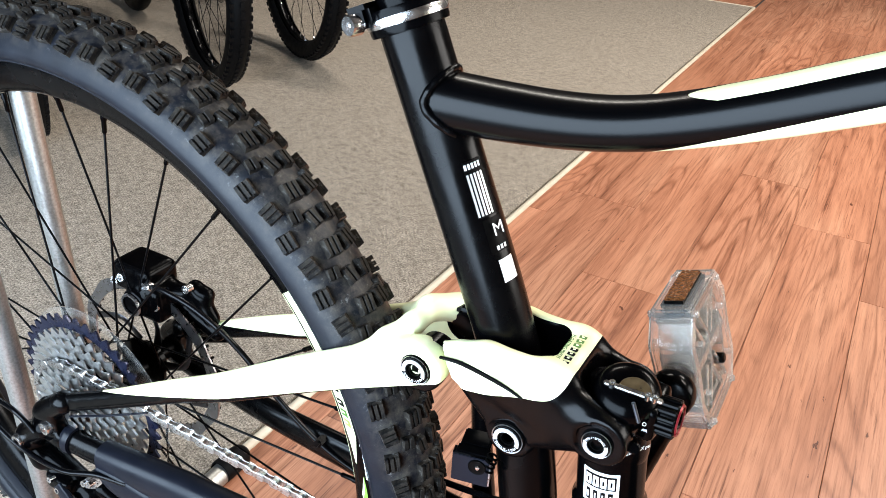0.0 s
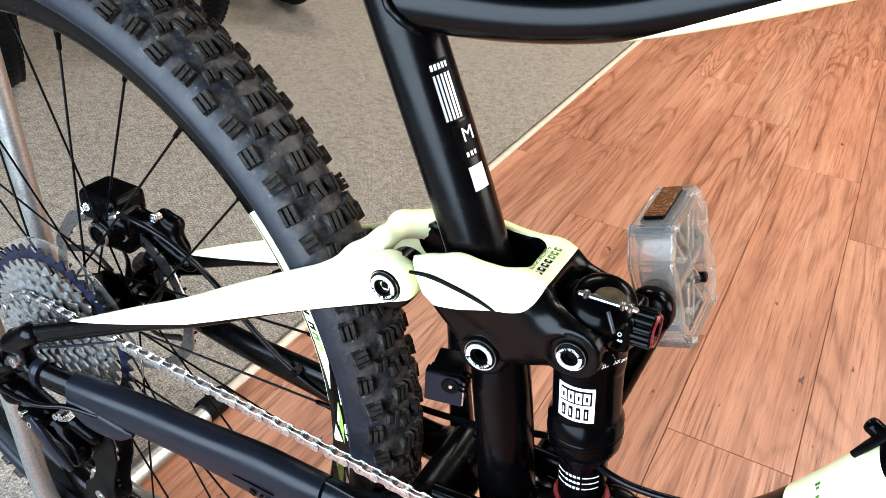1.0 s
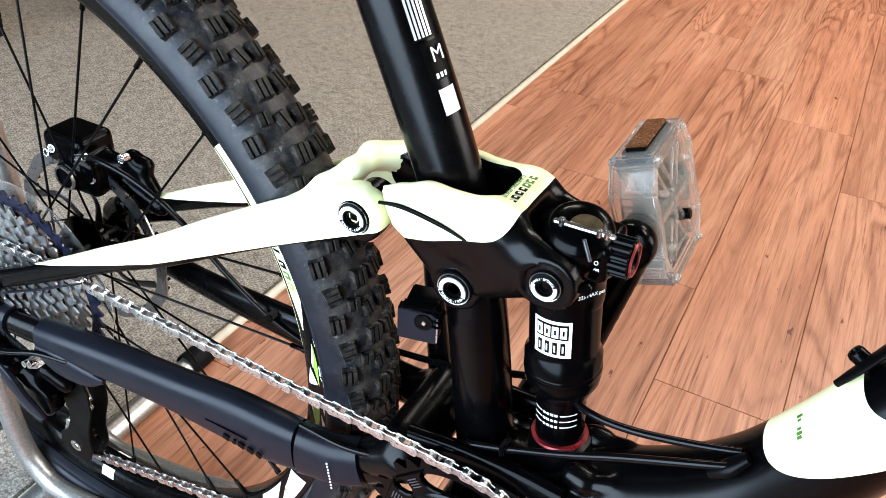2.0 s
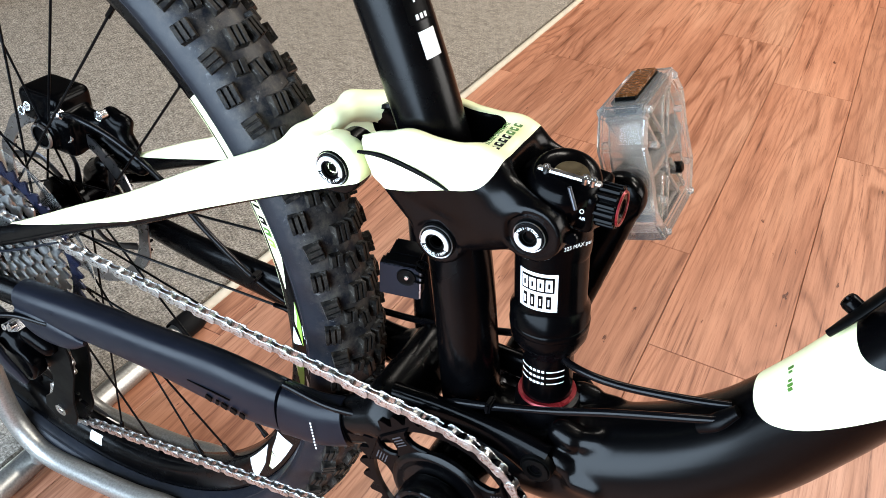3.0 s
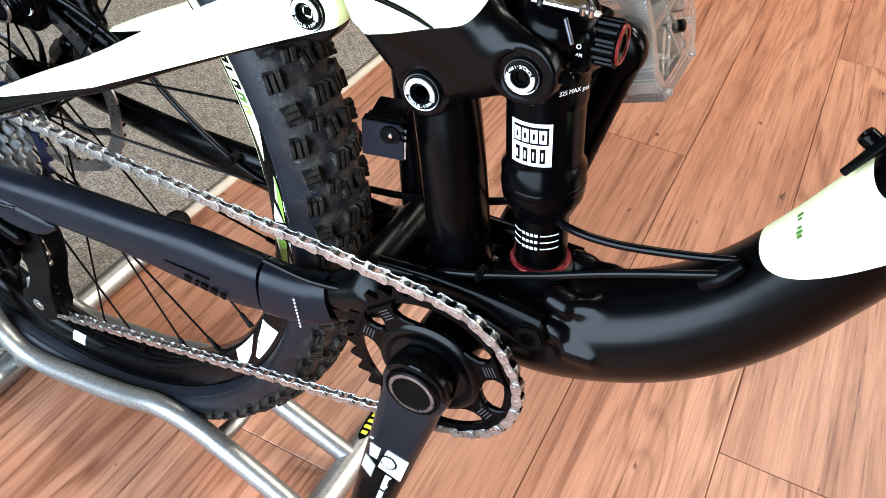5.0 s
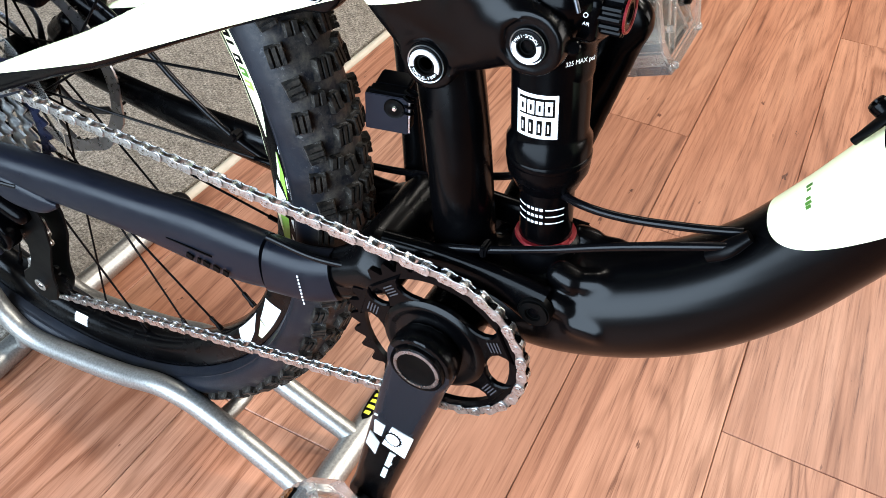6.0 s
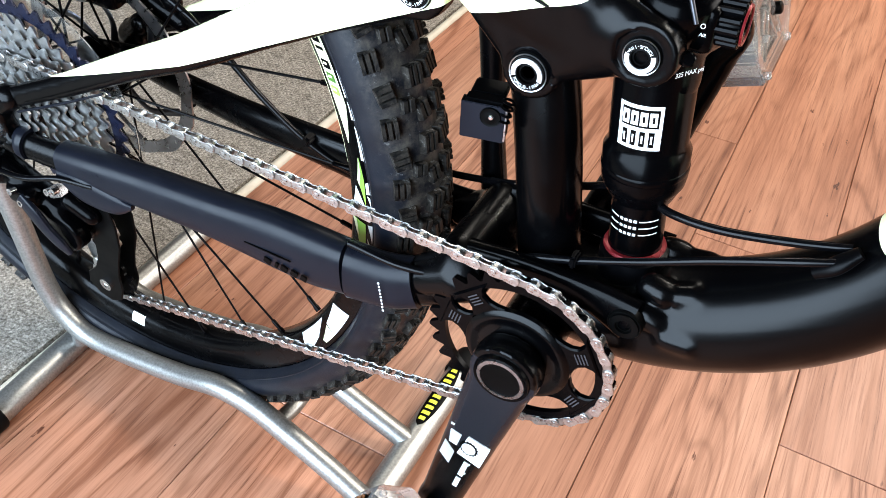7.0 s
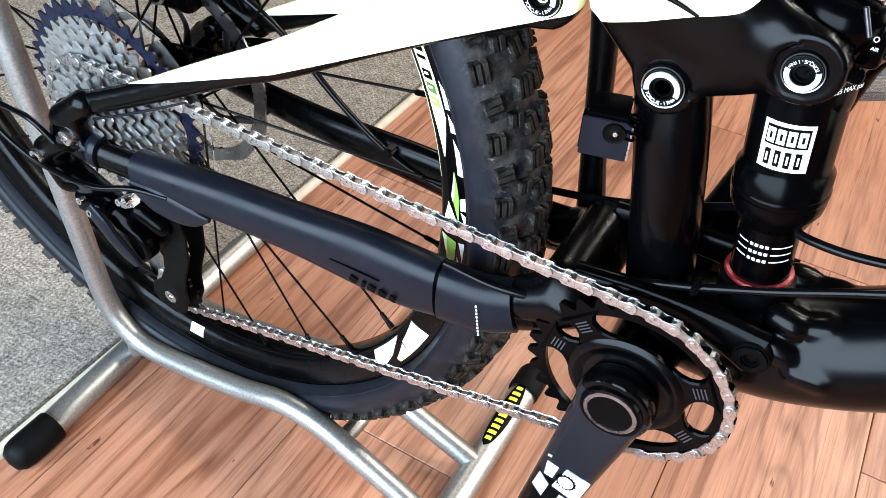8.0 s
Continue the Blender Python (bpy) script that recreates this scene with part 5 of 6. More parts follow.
part("limit_block", block((0.016, 0.010, 0.009), Matrix.Translation((-0.392, -0.0740, 0.3230)) @ Matrix.Rotation(-0.5, 4, "Y"), 0.0015), ALLOY, derailleur)
for at in ((-0.436, -0.0865, 0.312), (-0.428, -0.0865, 0.303), (-0.396, -0.0800, 0.3240), (-0.388, -0.0800, 0.3275)):
    part("screw", lathe([(0, 0), (0.0014, 0.0), (0.0016, 0.0015), (0.0030, 0.0015), (0.0030, -0.004)], 14, at, (0, -1, 0.2)), STEEL, derailleur)
for yy in (-0.0565, -0.0375):
    part("cage_plate", plate([(-0.424, 0.302), (-0.408, 0.318), (-0.390, 0.324), (-0.375, 0.318), (-0.366, 0.304), (-0.361, 0.284), (-0.364, 0.258), (-0.373, 0.234), (-0.378, 0.216), (-0.379, 0.198), (-0.386, 0.182), (-0.399, 0.175), (-0.414, 0.179), (-0.424, 0.190), (-0.420, 0.204), (-0.407, 0.216), (-0.399, 0.232), (-0.396, 0.248), (-0.404, 0.262), (-0.420, 0.272), (-0.429, 0.286)], yy, yy + 0.0022, 0.0008), INK, derailleur)
for c, rr in ((P_LOW, 0.021), (P_UP, 0.019)):
    pts_o = toothed(11, rr, rr + 0.0028, rr - 0.0030)
    bmw = ring_plate(pts_o, circle(0, 0, 0.006, len(pts_o)), -0.0014, 0.0014)
    bmesh.ops.translate(bmw, verts=bmw.verts, vec=c)
    part("pulley_wheel", bmw, PLASTIC, derailleur, sharp=25)
    part("pulley_bolt", lathe([(0, 0.0), (0.0025, 0.0), (0.003, 0.0015), (0.0065, 0.0015), (0.007, -0.012)], 18, (c.x, -0.0582, c.z), (0, -1, 0)), STEEL, derailleur)
part("shift_cable", sweep([(-0.345, -0.074, 0.346, 0.0024), (-0.375, -0.080, 0.346, 0.0024), (-0.412, -0.088, 0.338, 0.0024), (-0.464, -0.088, 0.336, 0.0024), (-0.500, -0.087, 0.346, 0.0024), (-0.524, -0.085, 0.362, 0.0024), (-0.520, -0.084, 0.377, 0.0024), (-0.492, -0.084, 0.378, 0.0024), (-0.462, -0.086, 0.378, 0.0024), (-0.446, -0.084, 0.362, 0.0024)], 10, 8), CABLE, bike)

# ---- shock ----
S0, S1 = Vector((0.0278, 0.0075, 0.5580)), Vector((0.0478, 0.004, 0.3830))
sd = (S1 - S0).normalized()
shock = part("rear_shock", lathe([(0.0165, -0.004), (0.0215, 0.0), (0.0215, 0.058), (0.0222, 0.061), (0.0240, 0.064), (0.0240, 0.080), (0.0232, 0.0850), (0.0215, 0.088), (0.0182, 0.0955), (0.0165, 0.0955)], 48, S0 + sd * 0.012, sd), GLOSS_BLACK, bike, "black air shock with a white sticker")
part("collar_band", lathe([(0.0240, 0.0725), (0.0244, 0.0732), (0.0244, 0.0762), (0.0240, 0.0770)], 48, S0 + sd * 0.012, sd), GLOSS_BLACK, shock, "gloss black band")
part("shaft", lathe([(0.0160, 0.09), (0.0160, 0.152), (0.0, 0.152)], 40, S0 + sd * 0.012, sd), GLOSS_BLACK, shock)
part("travel_ring", lathe([(0.0162, 0.1308), (0.0182, 0.1312), (0.0188, 0.1325), (0.0182, 0.1338), (0.0162, 0.1342)], 40, S0 + sd * 0.012, sd), RED, shock, "red rubber travel ring")
part("lower_eye", lathe([(0, -0.020), (0.0125, -0.020), (0.0140, -0.018), (0.0140, 0.018), (0.0125, 0.020), (0, 0.020)], 30, S1 + sd * 0.0, (0, 1, 0)), GLOSS_BLACK, shock)
part("lower_cup", lathe([(0.0175, 0.1345), (0.0205, 0.1360), (0.0210, 0.150), (0.016, 0.160)], 40, S0 + sd * 0.012, sd), PLASTIC, shock)


def head_field(P):
    P = P - np.array((-0.003, 0.0075, -0.004))
    out = capsule(P, (0.024, 0, 0.562), (0.050, 0, 0.562), 0.0170, 0.0150)
    out = blend(out, capsule(P, (0.034, 0, 0.550), (0.036, 0, 0.530), 0.0210, 0.0210), 0.006)
    out = blend(out, slab(P, (0.050, -0.004, 0.566), (0.010, 0.016, 0.012), 0.003), 0.004)
    return blend(out, drum(P, (0.0305, 0, 0.5525), 0.012, 0.026), 0.003)


head = part("shock_head", forged(head_field, (-0.008, -0.024, 0.504), (0.072, 0.038, 0.602), 0.0020), GLOSS_BLACK, shock, sharp=50)
SP, sa = Vector((0.0350, -0.0005, 0.5660)), Vector((0.10, -0.30, 0.95)).normalized()
part("lever_spool", lathe([(0.0, -0.010), (0.0185, -0.010), (0.0200, -0.0080), (0.0202, 0.0050), (0.0196, 0.0090), (0.0182, 0.0122), (0.0155, 0.0148), (0.0115, 0.0163), (0.0060, 0.0170), (0, 0.0171)], 44, SP, sa), GLOSS_BLACK, head, "round black lever spool")
lever = part("lever", block((0.0350, 0.0036, 0.0020), facing(SP + sa * 0.0182 + Vector((0.0035, -0.0060, -0.0012)), (-0.03, -0.30, 0.95), (0, 1, 0.3)), 0.0008), STEEL, head, "polished lever")
part("lever_plate", plate(circle(0, 0, 0.0095, 20, 0.0, math.pi), -0.0006, 0.0006, 0.0002, None, facing(SP + sa * 0.0182 + Vector((0.004, -0.004, -0.002)), (0, 1, 0.3), sa)), WARM_REFLECTION, head, "lever plate with a warm reflection put into its colour")
part("lever_stop", rod(SP + sa * 0.016 + Vector((0.006, -0.012, -0.002)), SP + sa * 0.002 + Vector((0.0130, -0.0175, 0.0)), 0.0012, 10, None, 0.0003), DARK_STEEL, head)
for o in (-0.0125, 0.0085, 0.0125):
    part("screw", lathe([(0, 0.0008), (0.0008, 0.0008), (0.0011, 0.0020), (0.0020, 0.0020), (0.0021, -0.002)], 14, SP + sa * 0.0186 + Vector((0.0035 + o, -0.0060, -0.0012 + 0.02 * o)), sa), STEEL, head)
lettering("AIR", 0.0021, facing(Vector((0.0520, -0.0172, 0.5630)), (0.15, -1, 0.35), (0.1, 0, 1)), WHITE, head)
part("air_mark", lathe([(0.0008, 0), (0.0010, 0.0003), (0.0012, 0)], 16, Vector((0.0512, -0.0172, 0.5672)), (0.15, -1, 0.35)), WHITE, head)
DIAL, dd = Vector((0.0580, 0.0, 0.5645)), Vector((1, -0.02, 0.06)).normalized()
dial = part("dial", lathe([(0.0, 0.0085), (0.0048, 0.0085), (0.0052, 0.0095), (0.0092, 0.0095), (0.0100, 0.0080), (0.0100, -0.006), (0.0, -0.006)], 32, DIAL, dd), GLOSS_BLACK, head, "black knurled dial with a red ring")
part("ring", lathe([(0.0083, 0.0094), (0.0085, 0.0101), (0.0095, 0.0101), (0.0099, 0.0090)], 32, DIAL, dd), RED, dial, "red anodised ring")
e1 = dd.cross(Vector((0, 0, 1))).normalized()
e2 = dd.cross(e1)
for k in range(14):
    a = 2 * math.pi * k / 14
    c = DIAL + (e1 * math.cos(a) + e2 * math.sin(a)) * 0.0102
    part("grip", rod(c - dd * 0.005, c + dd * 0.0085, 0.0017, 8, None, 0.0005), PLASTIC if k % 3 == 0 else GLOSS_BLACK, dial)
part("air_valve", rod((0.047, -0.016, 0.549), (0.050, -0.0235, 0.553), 0.0036, 14, None, 0.0008), GLOSS_BLACK, head)


def shock_patch(name, d0, d1, a0, a1, mat, parent, lift=0.0005, r=0.0215, label="", hole=None):
    """A decal bent round the shock's body: distances down its axis, angles from the camera side towards the front."""
    bm = bmesh.new()
    rows = []
    for u in np.linspace(d0, d1, 6):
        row = []
        for a in np.linspace(radians(a0), radians(a1), 12):
            row.append(bm.verts.new(S0 + sd * u + (Vector((0, -1, 0)) * math.cos(a) + Vector((sd.z * -1, 0, sd.x)) * math.sin(a)) * (r + lift)))
        rows.append(row)
    for p, q in zip(rows, rows[1:]):
        for k in range(11):
            bm.faces.new((p[k], p[k + 1], q[k + 1], q[k]))
    return part(name, bm, mat, parent, label)


sticker = shock_patch("sticker", 0.0405, 0.0662, -31, 31, WHITE, shock, label="white square sticker with black print")
shock_patch("print_bar", 0.0425, 0.0530, -26, 26, INK, sticker, 0.0008)
for k in range(4):
    a0 = -24 + 12.4 * k
    shock_patch("print_bar", 0.0438, 0.0517, a0, a0 + 10, WHITE, sticker, 0.0011)
    shock_patch("print_bar", 0.0460, 0.0495, a0 + 3.6, a0 + 6.6, INK, sticker, 0.0014)
    shock_patch("print_bar", 0.0552, 0.0640, a0 + 1, a0 + 8.5, INK, sticker, 0.0008)
    shock_patch("print_bar", 0.0572, 0.0620, a0 + 3.6, a0 + 6, WHITE, sticker, 0.0011)
for k in range(3):
    u = 0.1165 + 0.0047 * k
    shock_patch("scale_mark", u, u + 0.0008, 18, 58, WHITE, shock, 0.0004, 0.0160)
    shock_patch("scale_mark", u, u + 0.0008, -50, -26, WHITE, shock, 0.0004, 0.0160)
    for j in range(4):
        shock_patch("scale_mark", u - 0.0006, u + 0.0013, -22 + 9.5 * j, -15.5 + 9.5 * j, WHITE, shock, 0.0004, 0.0160)
a_p = radians(58)
out_p = Vector((0, -1, 0)) * math.cos(a_p) + Vector((-sd.z, 0, sd.x)) * math.sin(a_p)
lettering("325 MAX psi", 0.0035, facing(S0 + sd * 0.0235 + out_p * 0.0224, out_p, (0, 0, 1)), WHITE, shock)

# ---- cables along the frame ----
part("brake_hose", sweep([(0.150, -0.012, 0.4740, 0.0025), (0.125, -0.014, 0.4675, 0.0025), (0.09, -0.015, 0.4600, 0.0025), (0.062, -0.010, 0.4555, 0.0025), (0.03, 0.012, 0.446, 0.0025), (0.0, 0.030, 0.422, 0.0027), (-0.04, 0.036, 0.402, 0.0027), (-0.08, 0.046, 0.384, 0.0027), (-0.12, 0.052, 0.372, 0.0027), (-0.15, 0.050, 0.366, 0.0027)], 10, 8), CABLE, bike)
part("gear_cable", sweep([(0.150, -0.022, 0.472, 0.0025), (0.125, -0.026, 0.4640, 0.0025), (0.09, -0.027, 0.4480, 0.0025), (0.055, -0.027, 0.4295, 0.0025), (0.019, -0.026, 0.412, 0.0026), (-0.02, -0.030, 0.398, 0.0026), (-0.05, -0.040, 0.376, 0.0026), (-0.085, -0.052, 0.376, 0.0026), (-0.125, -0.053, 0.378, 0.0026)], 10, 8), CABLE, bike)
part("cable_tie", block((0.004, 0.010, 0.009), Matrix.Translation((0.018, -0.026, 0.4125)), 0.0012), PLASTIC, bike)
part("cable_port", sweep([(0.138, -0.0225, 0.4600, 0.0035, 0.0035), (0.146, -0.0215, 0.4685, 0.0062, 0.0045), (0.1535, -0.0185, 0.4780, 0.0045, 0.0030)], 16, 6), PLASTIC, bike)
for k in range(4):
    part("spiral_wrap", lathe([(0.0030, -0.0009), (0.0042, 0), (0.0030, 0.0009)], 14, (-0.036 - 0.0008 * k, -0.022, 0.500 - 0.0042 * k), (0.2, 0.2, 1)), PLASTIC, bike)
part("bottle_boss", lathe([(0.0, 0.005), (0.0018, 0.005), (0.0023, 0.0066), (0.0040, 0.0064), (0.0046, 0.005), (0.0046, -0.004)], 24, (0.1860, 0.0, 0.5510), (-0.86, 0, 0.5)), GLOSS_BLACK, bike)
part("boss_slot", sweep([(0.1785, -0.0065, 0.5365, 0.0020, 0.002), (0.1860, -0.0060, 0.5515, 0.0052, 0.002), (0.1990, -0.0050, 0.5790, 0.0052, 0.002), (0.2180, -0.0040, 0.6170, 0.0050, 0.002)], 14, 6), INK, bike)

# ---- pedals: clear plastic platforms with an amber reflector in a black holder at each end ----
def pedal(centre, s, axis_at, tilt):
    """A platform pedal; s: side it points to."""
    e_l = Vector((math.sin(tilt), 0, math.cos(tilt)))
    e_t = Vector((math.cos(tilt), 0, -math.sin(tilt)))
    e_w = Vector((0, 1, 0))
    base = Matrix((e_t, e_w, e_l)).transposed().to_4x4()
    base.translation = centre
    bm = bmesh.new()
    HW, HL, EW, EL = 0.0500, 0.0490, 0.0345, 0.0270

    def octagon(k):
        return [(-EW + k * 0.45, -HL + k), (EW - k * 0.45, -HL + k), (HW - k, -EL + k * 0.4), (HW - k - 0.003, 0.0), (HW - k, EL - k * 0.4), (EW - k * 0.45, HL - k), (-EW + k * 0.45, HL - k), (-HW + k, EL - k * 0.4), (-HW + k + 0.003, 0.0), (-HW + k, -EL + k * 0.4)]
    wide = base @ Matrix.Rotation(radians(90), 4, "Z")
    for half, k0, k1 in ((0.0155, 0.0, 0.0095), (0.0120, 0.0125, 0.0150)):
        one = ring_plate(octagon(k0), octagon(k1), -half, half)
        bmesh.ops.bevel(one, geom=list(one.edges), offset=0.0014, segments=2, affect="EDGES", clamp_overlap=True)
        merge(bm, one, wide)
    rod(base @ Vector((0, -0.046, 0)), base @ Vector((0, 0.046, 0)), 0.0125, 20, bm, 0.002)
    for y in (-0.033, 0.0, 0.033):
        block((0.026, 0.0045, 0.030), base @ Matrix.Translation((0, y, 0)), 0.0015, 1, bm)
    for y, z, r in ((-0.020, 0.024, 0.62), (0.020, 0.024, -0.62), (-0.020, -0.024, -0.62), (0.020, -0.024, 0.62), (-0.008, 0.026, 0.62), (0.008, 0.026, -0.62), (-0.008, -0.026, -0.62), (0.008, -0.026, 0.62)):
        block((0.025, 0.0045, 0.038), base @ Matrix.Translation((0, y, z)) @ Matrix.Rotation(r, 4, "X"), 0.0012, 1, bm)
    for y in (-0.03, 0.03):
        for z in (-0.044, -0.02, 0.02, 0.044):
            for x in (-0.0180, 0.0180):
                rod(base @ Vector((x * 0.7, y, z)), base @ Vector((x, y, z)), 0.0026, 8, bm, 0.0006)
    ped = part("pedal", bm, CLEAR, bike, "clear plastic platform pedal with an amber reflector")
    for z in (-1, 1):
        hold = part("reflector_holder", block((0.0195, 0.056, 0.012), base @ Matrix.Translation((0, 0, z * 0.0455)), 0.003), INK, ped)
        part("reflector", block((0.0145, 0.048, 0.0030), base @ Matrix.Translation((0, 0, z * 0.0518)), 0.001), AMBER, hold, "amber reflector")
    part("pedal_axle", lathe([(0, 0), (0.0075, 0), (0.0085, 0.0015), (0.0085, 0.012), (0.0050, 0.014), (0.0045, 0.094), (0, 0.094)], 20, (axis_at.x, axis_at.y, axis_at.z), (0, s, 0)), DARK_STEEL, ped)
    part("end_screw", rod(base @ Vector((0.006, s * 0.020, -0.020)), base @ Vector((0.016, s * 0.020, -0.020)), 0.0042, 12, None, 0.001), INK, ped)
    return ped


tip_l, tip_r = BB_L + LEFT * 0.182, BB + CRANK * 0.170
pedal(Vector((0.0477, 0.1445, 0.5200)), 1, Vector((tip_l.x, 0.088, tip_l.z)), -0.358)
pedal(Vector((-0.0336, -0.1475, 0.1776)), -1, Vector((tip_r.x, -0.090, tip_r.z)), -0.95)
# crank tips' rounded caps
part("tip_cap", lathe([(0, 0.001), (0.0052, 0.001), (0.006, 0.002), (0.0085, 0.0018)], 24, (tip_r.x, -0.0900, tip_r.z), (0, -1, 0)), GLOSS_BLACK, crank_arm)

# ---- a tag hung behind the seat tube ----
tag = thing("security_tag", (-0.050, -0.01, 0.48), "flat square black plastic tag with a round button", "tag")
tm = Matrix.Translation((-0.0505, -0.0205, 0.4850)) @ Matrix.Rotation(radians(13), 4, "Z")
part("tag_body", block((0.0265, 0.0115, 0.0248), tm, 0.0026, 3), PLASTIC, tag)
part("tag_face", block((0.0250, 0.0010, 0.0233), tm @ Matrix.Translation((0, -0.0060, 0)), 0.0004), GUARD, tag, "dark grey face plate")
part("tag_edge", block((0.0010, 0.0010, 0.0215), tm @ Matrix.Translation((0.0130, -0.0058, 0)), 0.0003), ALLOY, tag)
fa = tm @ Vector((0.0045, -0.0064, 0.0045))
part("button", lathe([(0.0062, 0.0), (0.0058, 0.0012), (0.0044, 0.0008), (0.0026, 0.0013), (0, 0.0015)], 28, fa, (tm.to_3x3() @ Vector((0, -1, 0)))), INK, tag)
# bright steel dot modelled as the glint on the button
part("button_glint", lathe([(0.0016, 0.0), (0.0012, 0.0008), (0, 0.001)], 14, fa + (tm.to_3x3() @ Vector((0.0006, -0.0018, 0.0008))), (tm.to_3x3() @ Vector((0, -1, 0)))), STEEL, tag)
part("tag_bracket", block((0.020, 0.016, 0.004), tm @ Matrix.Translation((0, 0.012, 0.0105)), 0.001), PLASTIC, tag)


# ---- floor stand ----
stand = thing("floor_stand", (-0.33, 0, 0), "silver hammered-paint tubular bicycle floor stand with black end caps", "bicycle stand")
REAR_X = -0.533
part("rear_tube", sweep([(REAR_X + 0.010, -0.180, 0.0155, 0.0150), (REAR_X, 0.0, 0.0155, 0.0150), (REAR_X - 0.006, 0.235, 0.0155, 0.0150)], 24, 6, up=(0, 0, 1)), STAND_PAINT, stand)
for y, s in ((-0.190, -1), (0.245, 1)):
    part("end_cap", lathe([(0.0165, -0.042), (0.0178, -0.040), (0.0178, -0.004), (0.0160, 0.004), (0.0110, 0.010), (0.0, 0.0125)], 28, (REAR_X + (0.011 if s < 0 else -0.006), y, 0.0178), (0, s, 0)), RUBBER, stand, "black plastic end cap")
for s in (-1, 1):
    part("side_tube", sweep([(-0.128, s * 0.040, 0.018, 0.0112), (-0.172, s * 0.038, 0.040, 0.0112), (-0.226, s * 0.037, 0.065, 0.0112), (-0.266, s * 0.037, 0.082, 0.0112), (-0.308, s * 0.037, 0.083, 0.0112), (-0.360, s * 0.037, 0.067, 0.0112),
                             (-0.43, s * 0.037, 0.053, 0.0112), (-0.492, s * 0.037, 0.047, 0.0112), (-0.524, s * 0.037, 0.064, 0.0112), (-0.540, s * 0.037, 0.105, 0.0112), (-0.541, s * 0.037, 0.20, 0.0112), (-0.541, s * 0.037, 0.33, 0.0112),
                             (-0.544, s * 0.037, 0.45, 0.0112), (-0.550, s * 0.037, 0.63, 0.0112)], 20, 7), STAND_PAINT, stand)
    part("weld_lug", rod((-0.517, s * 0.037, 0.024), (-0.514, s * 0.037, 0.046), 0.0085, 14, None, 0.002), STAND_PAINT, stand)
part("cross_tube", sweep([(-0.243, -0.036, 0.060, 0.0085), (-0.243, 0.0, 0.052, 0.0085), (-0.243, 0.036, 0.060, 0.0085)], 16, 6, up=(0, 0, 1)), STAND_PAINT, stand)
front = part("front_tube", sweep([(-0.128, -0.110, 0.0155, 0.0150), (-0.128, 0.17, 0.0155, 0.0150)], 24, up=(0, 0, 1)), STAND_PAINT, stand)
for y, s in ((-0.112, -1), (0.172, 1)):
    part("end_cap", lathe([(0.0160, -0.030), (0.0172, -0.028), (0.0172, -0.002), (0.0150, 0.004), (0.0, 0.007)], 28, (-0.128, y, 0.0172), (0, s, 0)), RUBBER, stand)
# oval label round the front tube, its lettering as bars
bm = bmesh.new()
rows = []
for u in np.linspace(-1, 1, 22):
    w = 0.62 * math.sqrt(max(0.0, 1 - u * u)) + 0.02
    row = [bm.verts.new((-0.128 + 0.0154 * math.sin(a), 0.102 + 0.046 * u, 0.0155 + 0.0154 * math.cos(a))) for a in np.linspace(-0.12 - w, -0.12 + w, 9)]
    rows.append(row)
for p, q in zip(rows, rows[1:]):
    for k in range(8):
        bm.faces.new((p[k], p[k + 1], q[k + 1], q[k]))
oval = part("label", bm, INK, front, "black oval label with yellow print")
for k in range(10):
    y = 0.102 - 0.036 + 0.0080 * k
    bm = bmesh.new()
    hgt = 0.30 if 1 <= k <= 8 else 0.22
    vs = [[bm.verts.new((-0.128 + 0.0157 * math.sin(a), y + d, 0.0155 + 0.0157 * math.cos(a))) for a in np.linspace(-0.12 - hgt, -0.12 + hgt, 6)] for d in (-0.0023, 0.0023)]
    for j in range(5):
        bm.faces.new((vs[0][j], vs[0][j + 1], vs[1][j + 1], vs[1][j]))
    part("print_bar", bm, YELLOW_INK, oval)

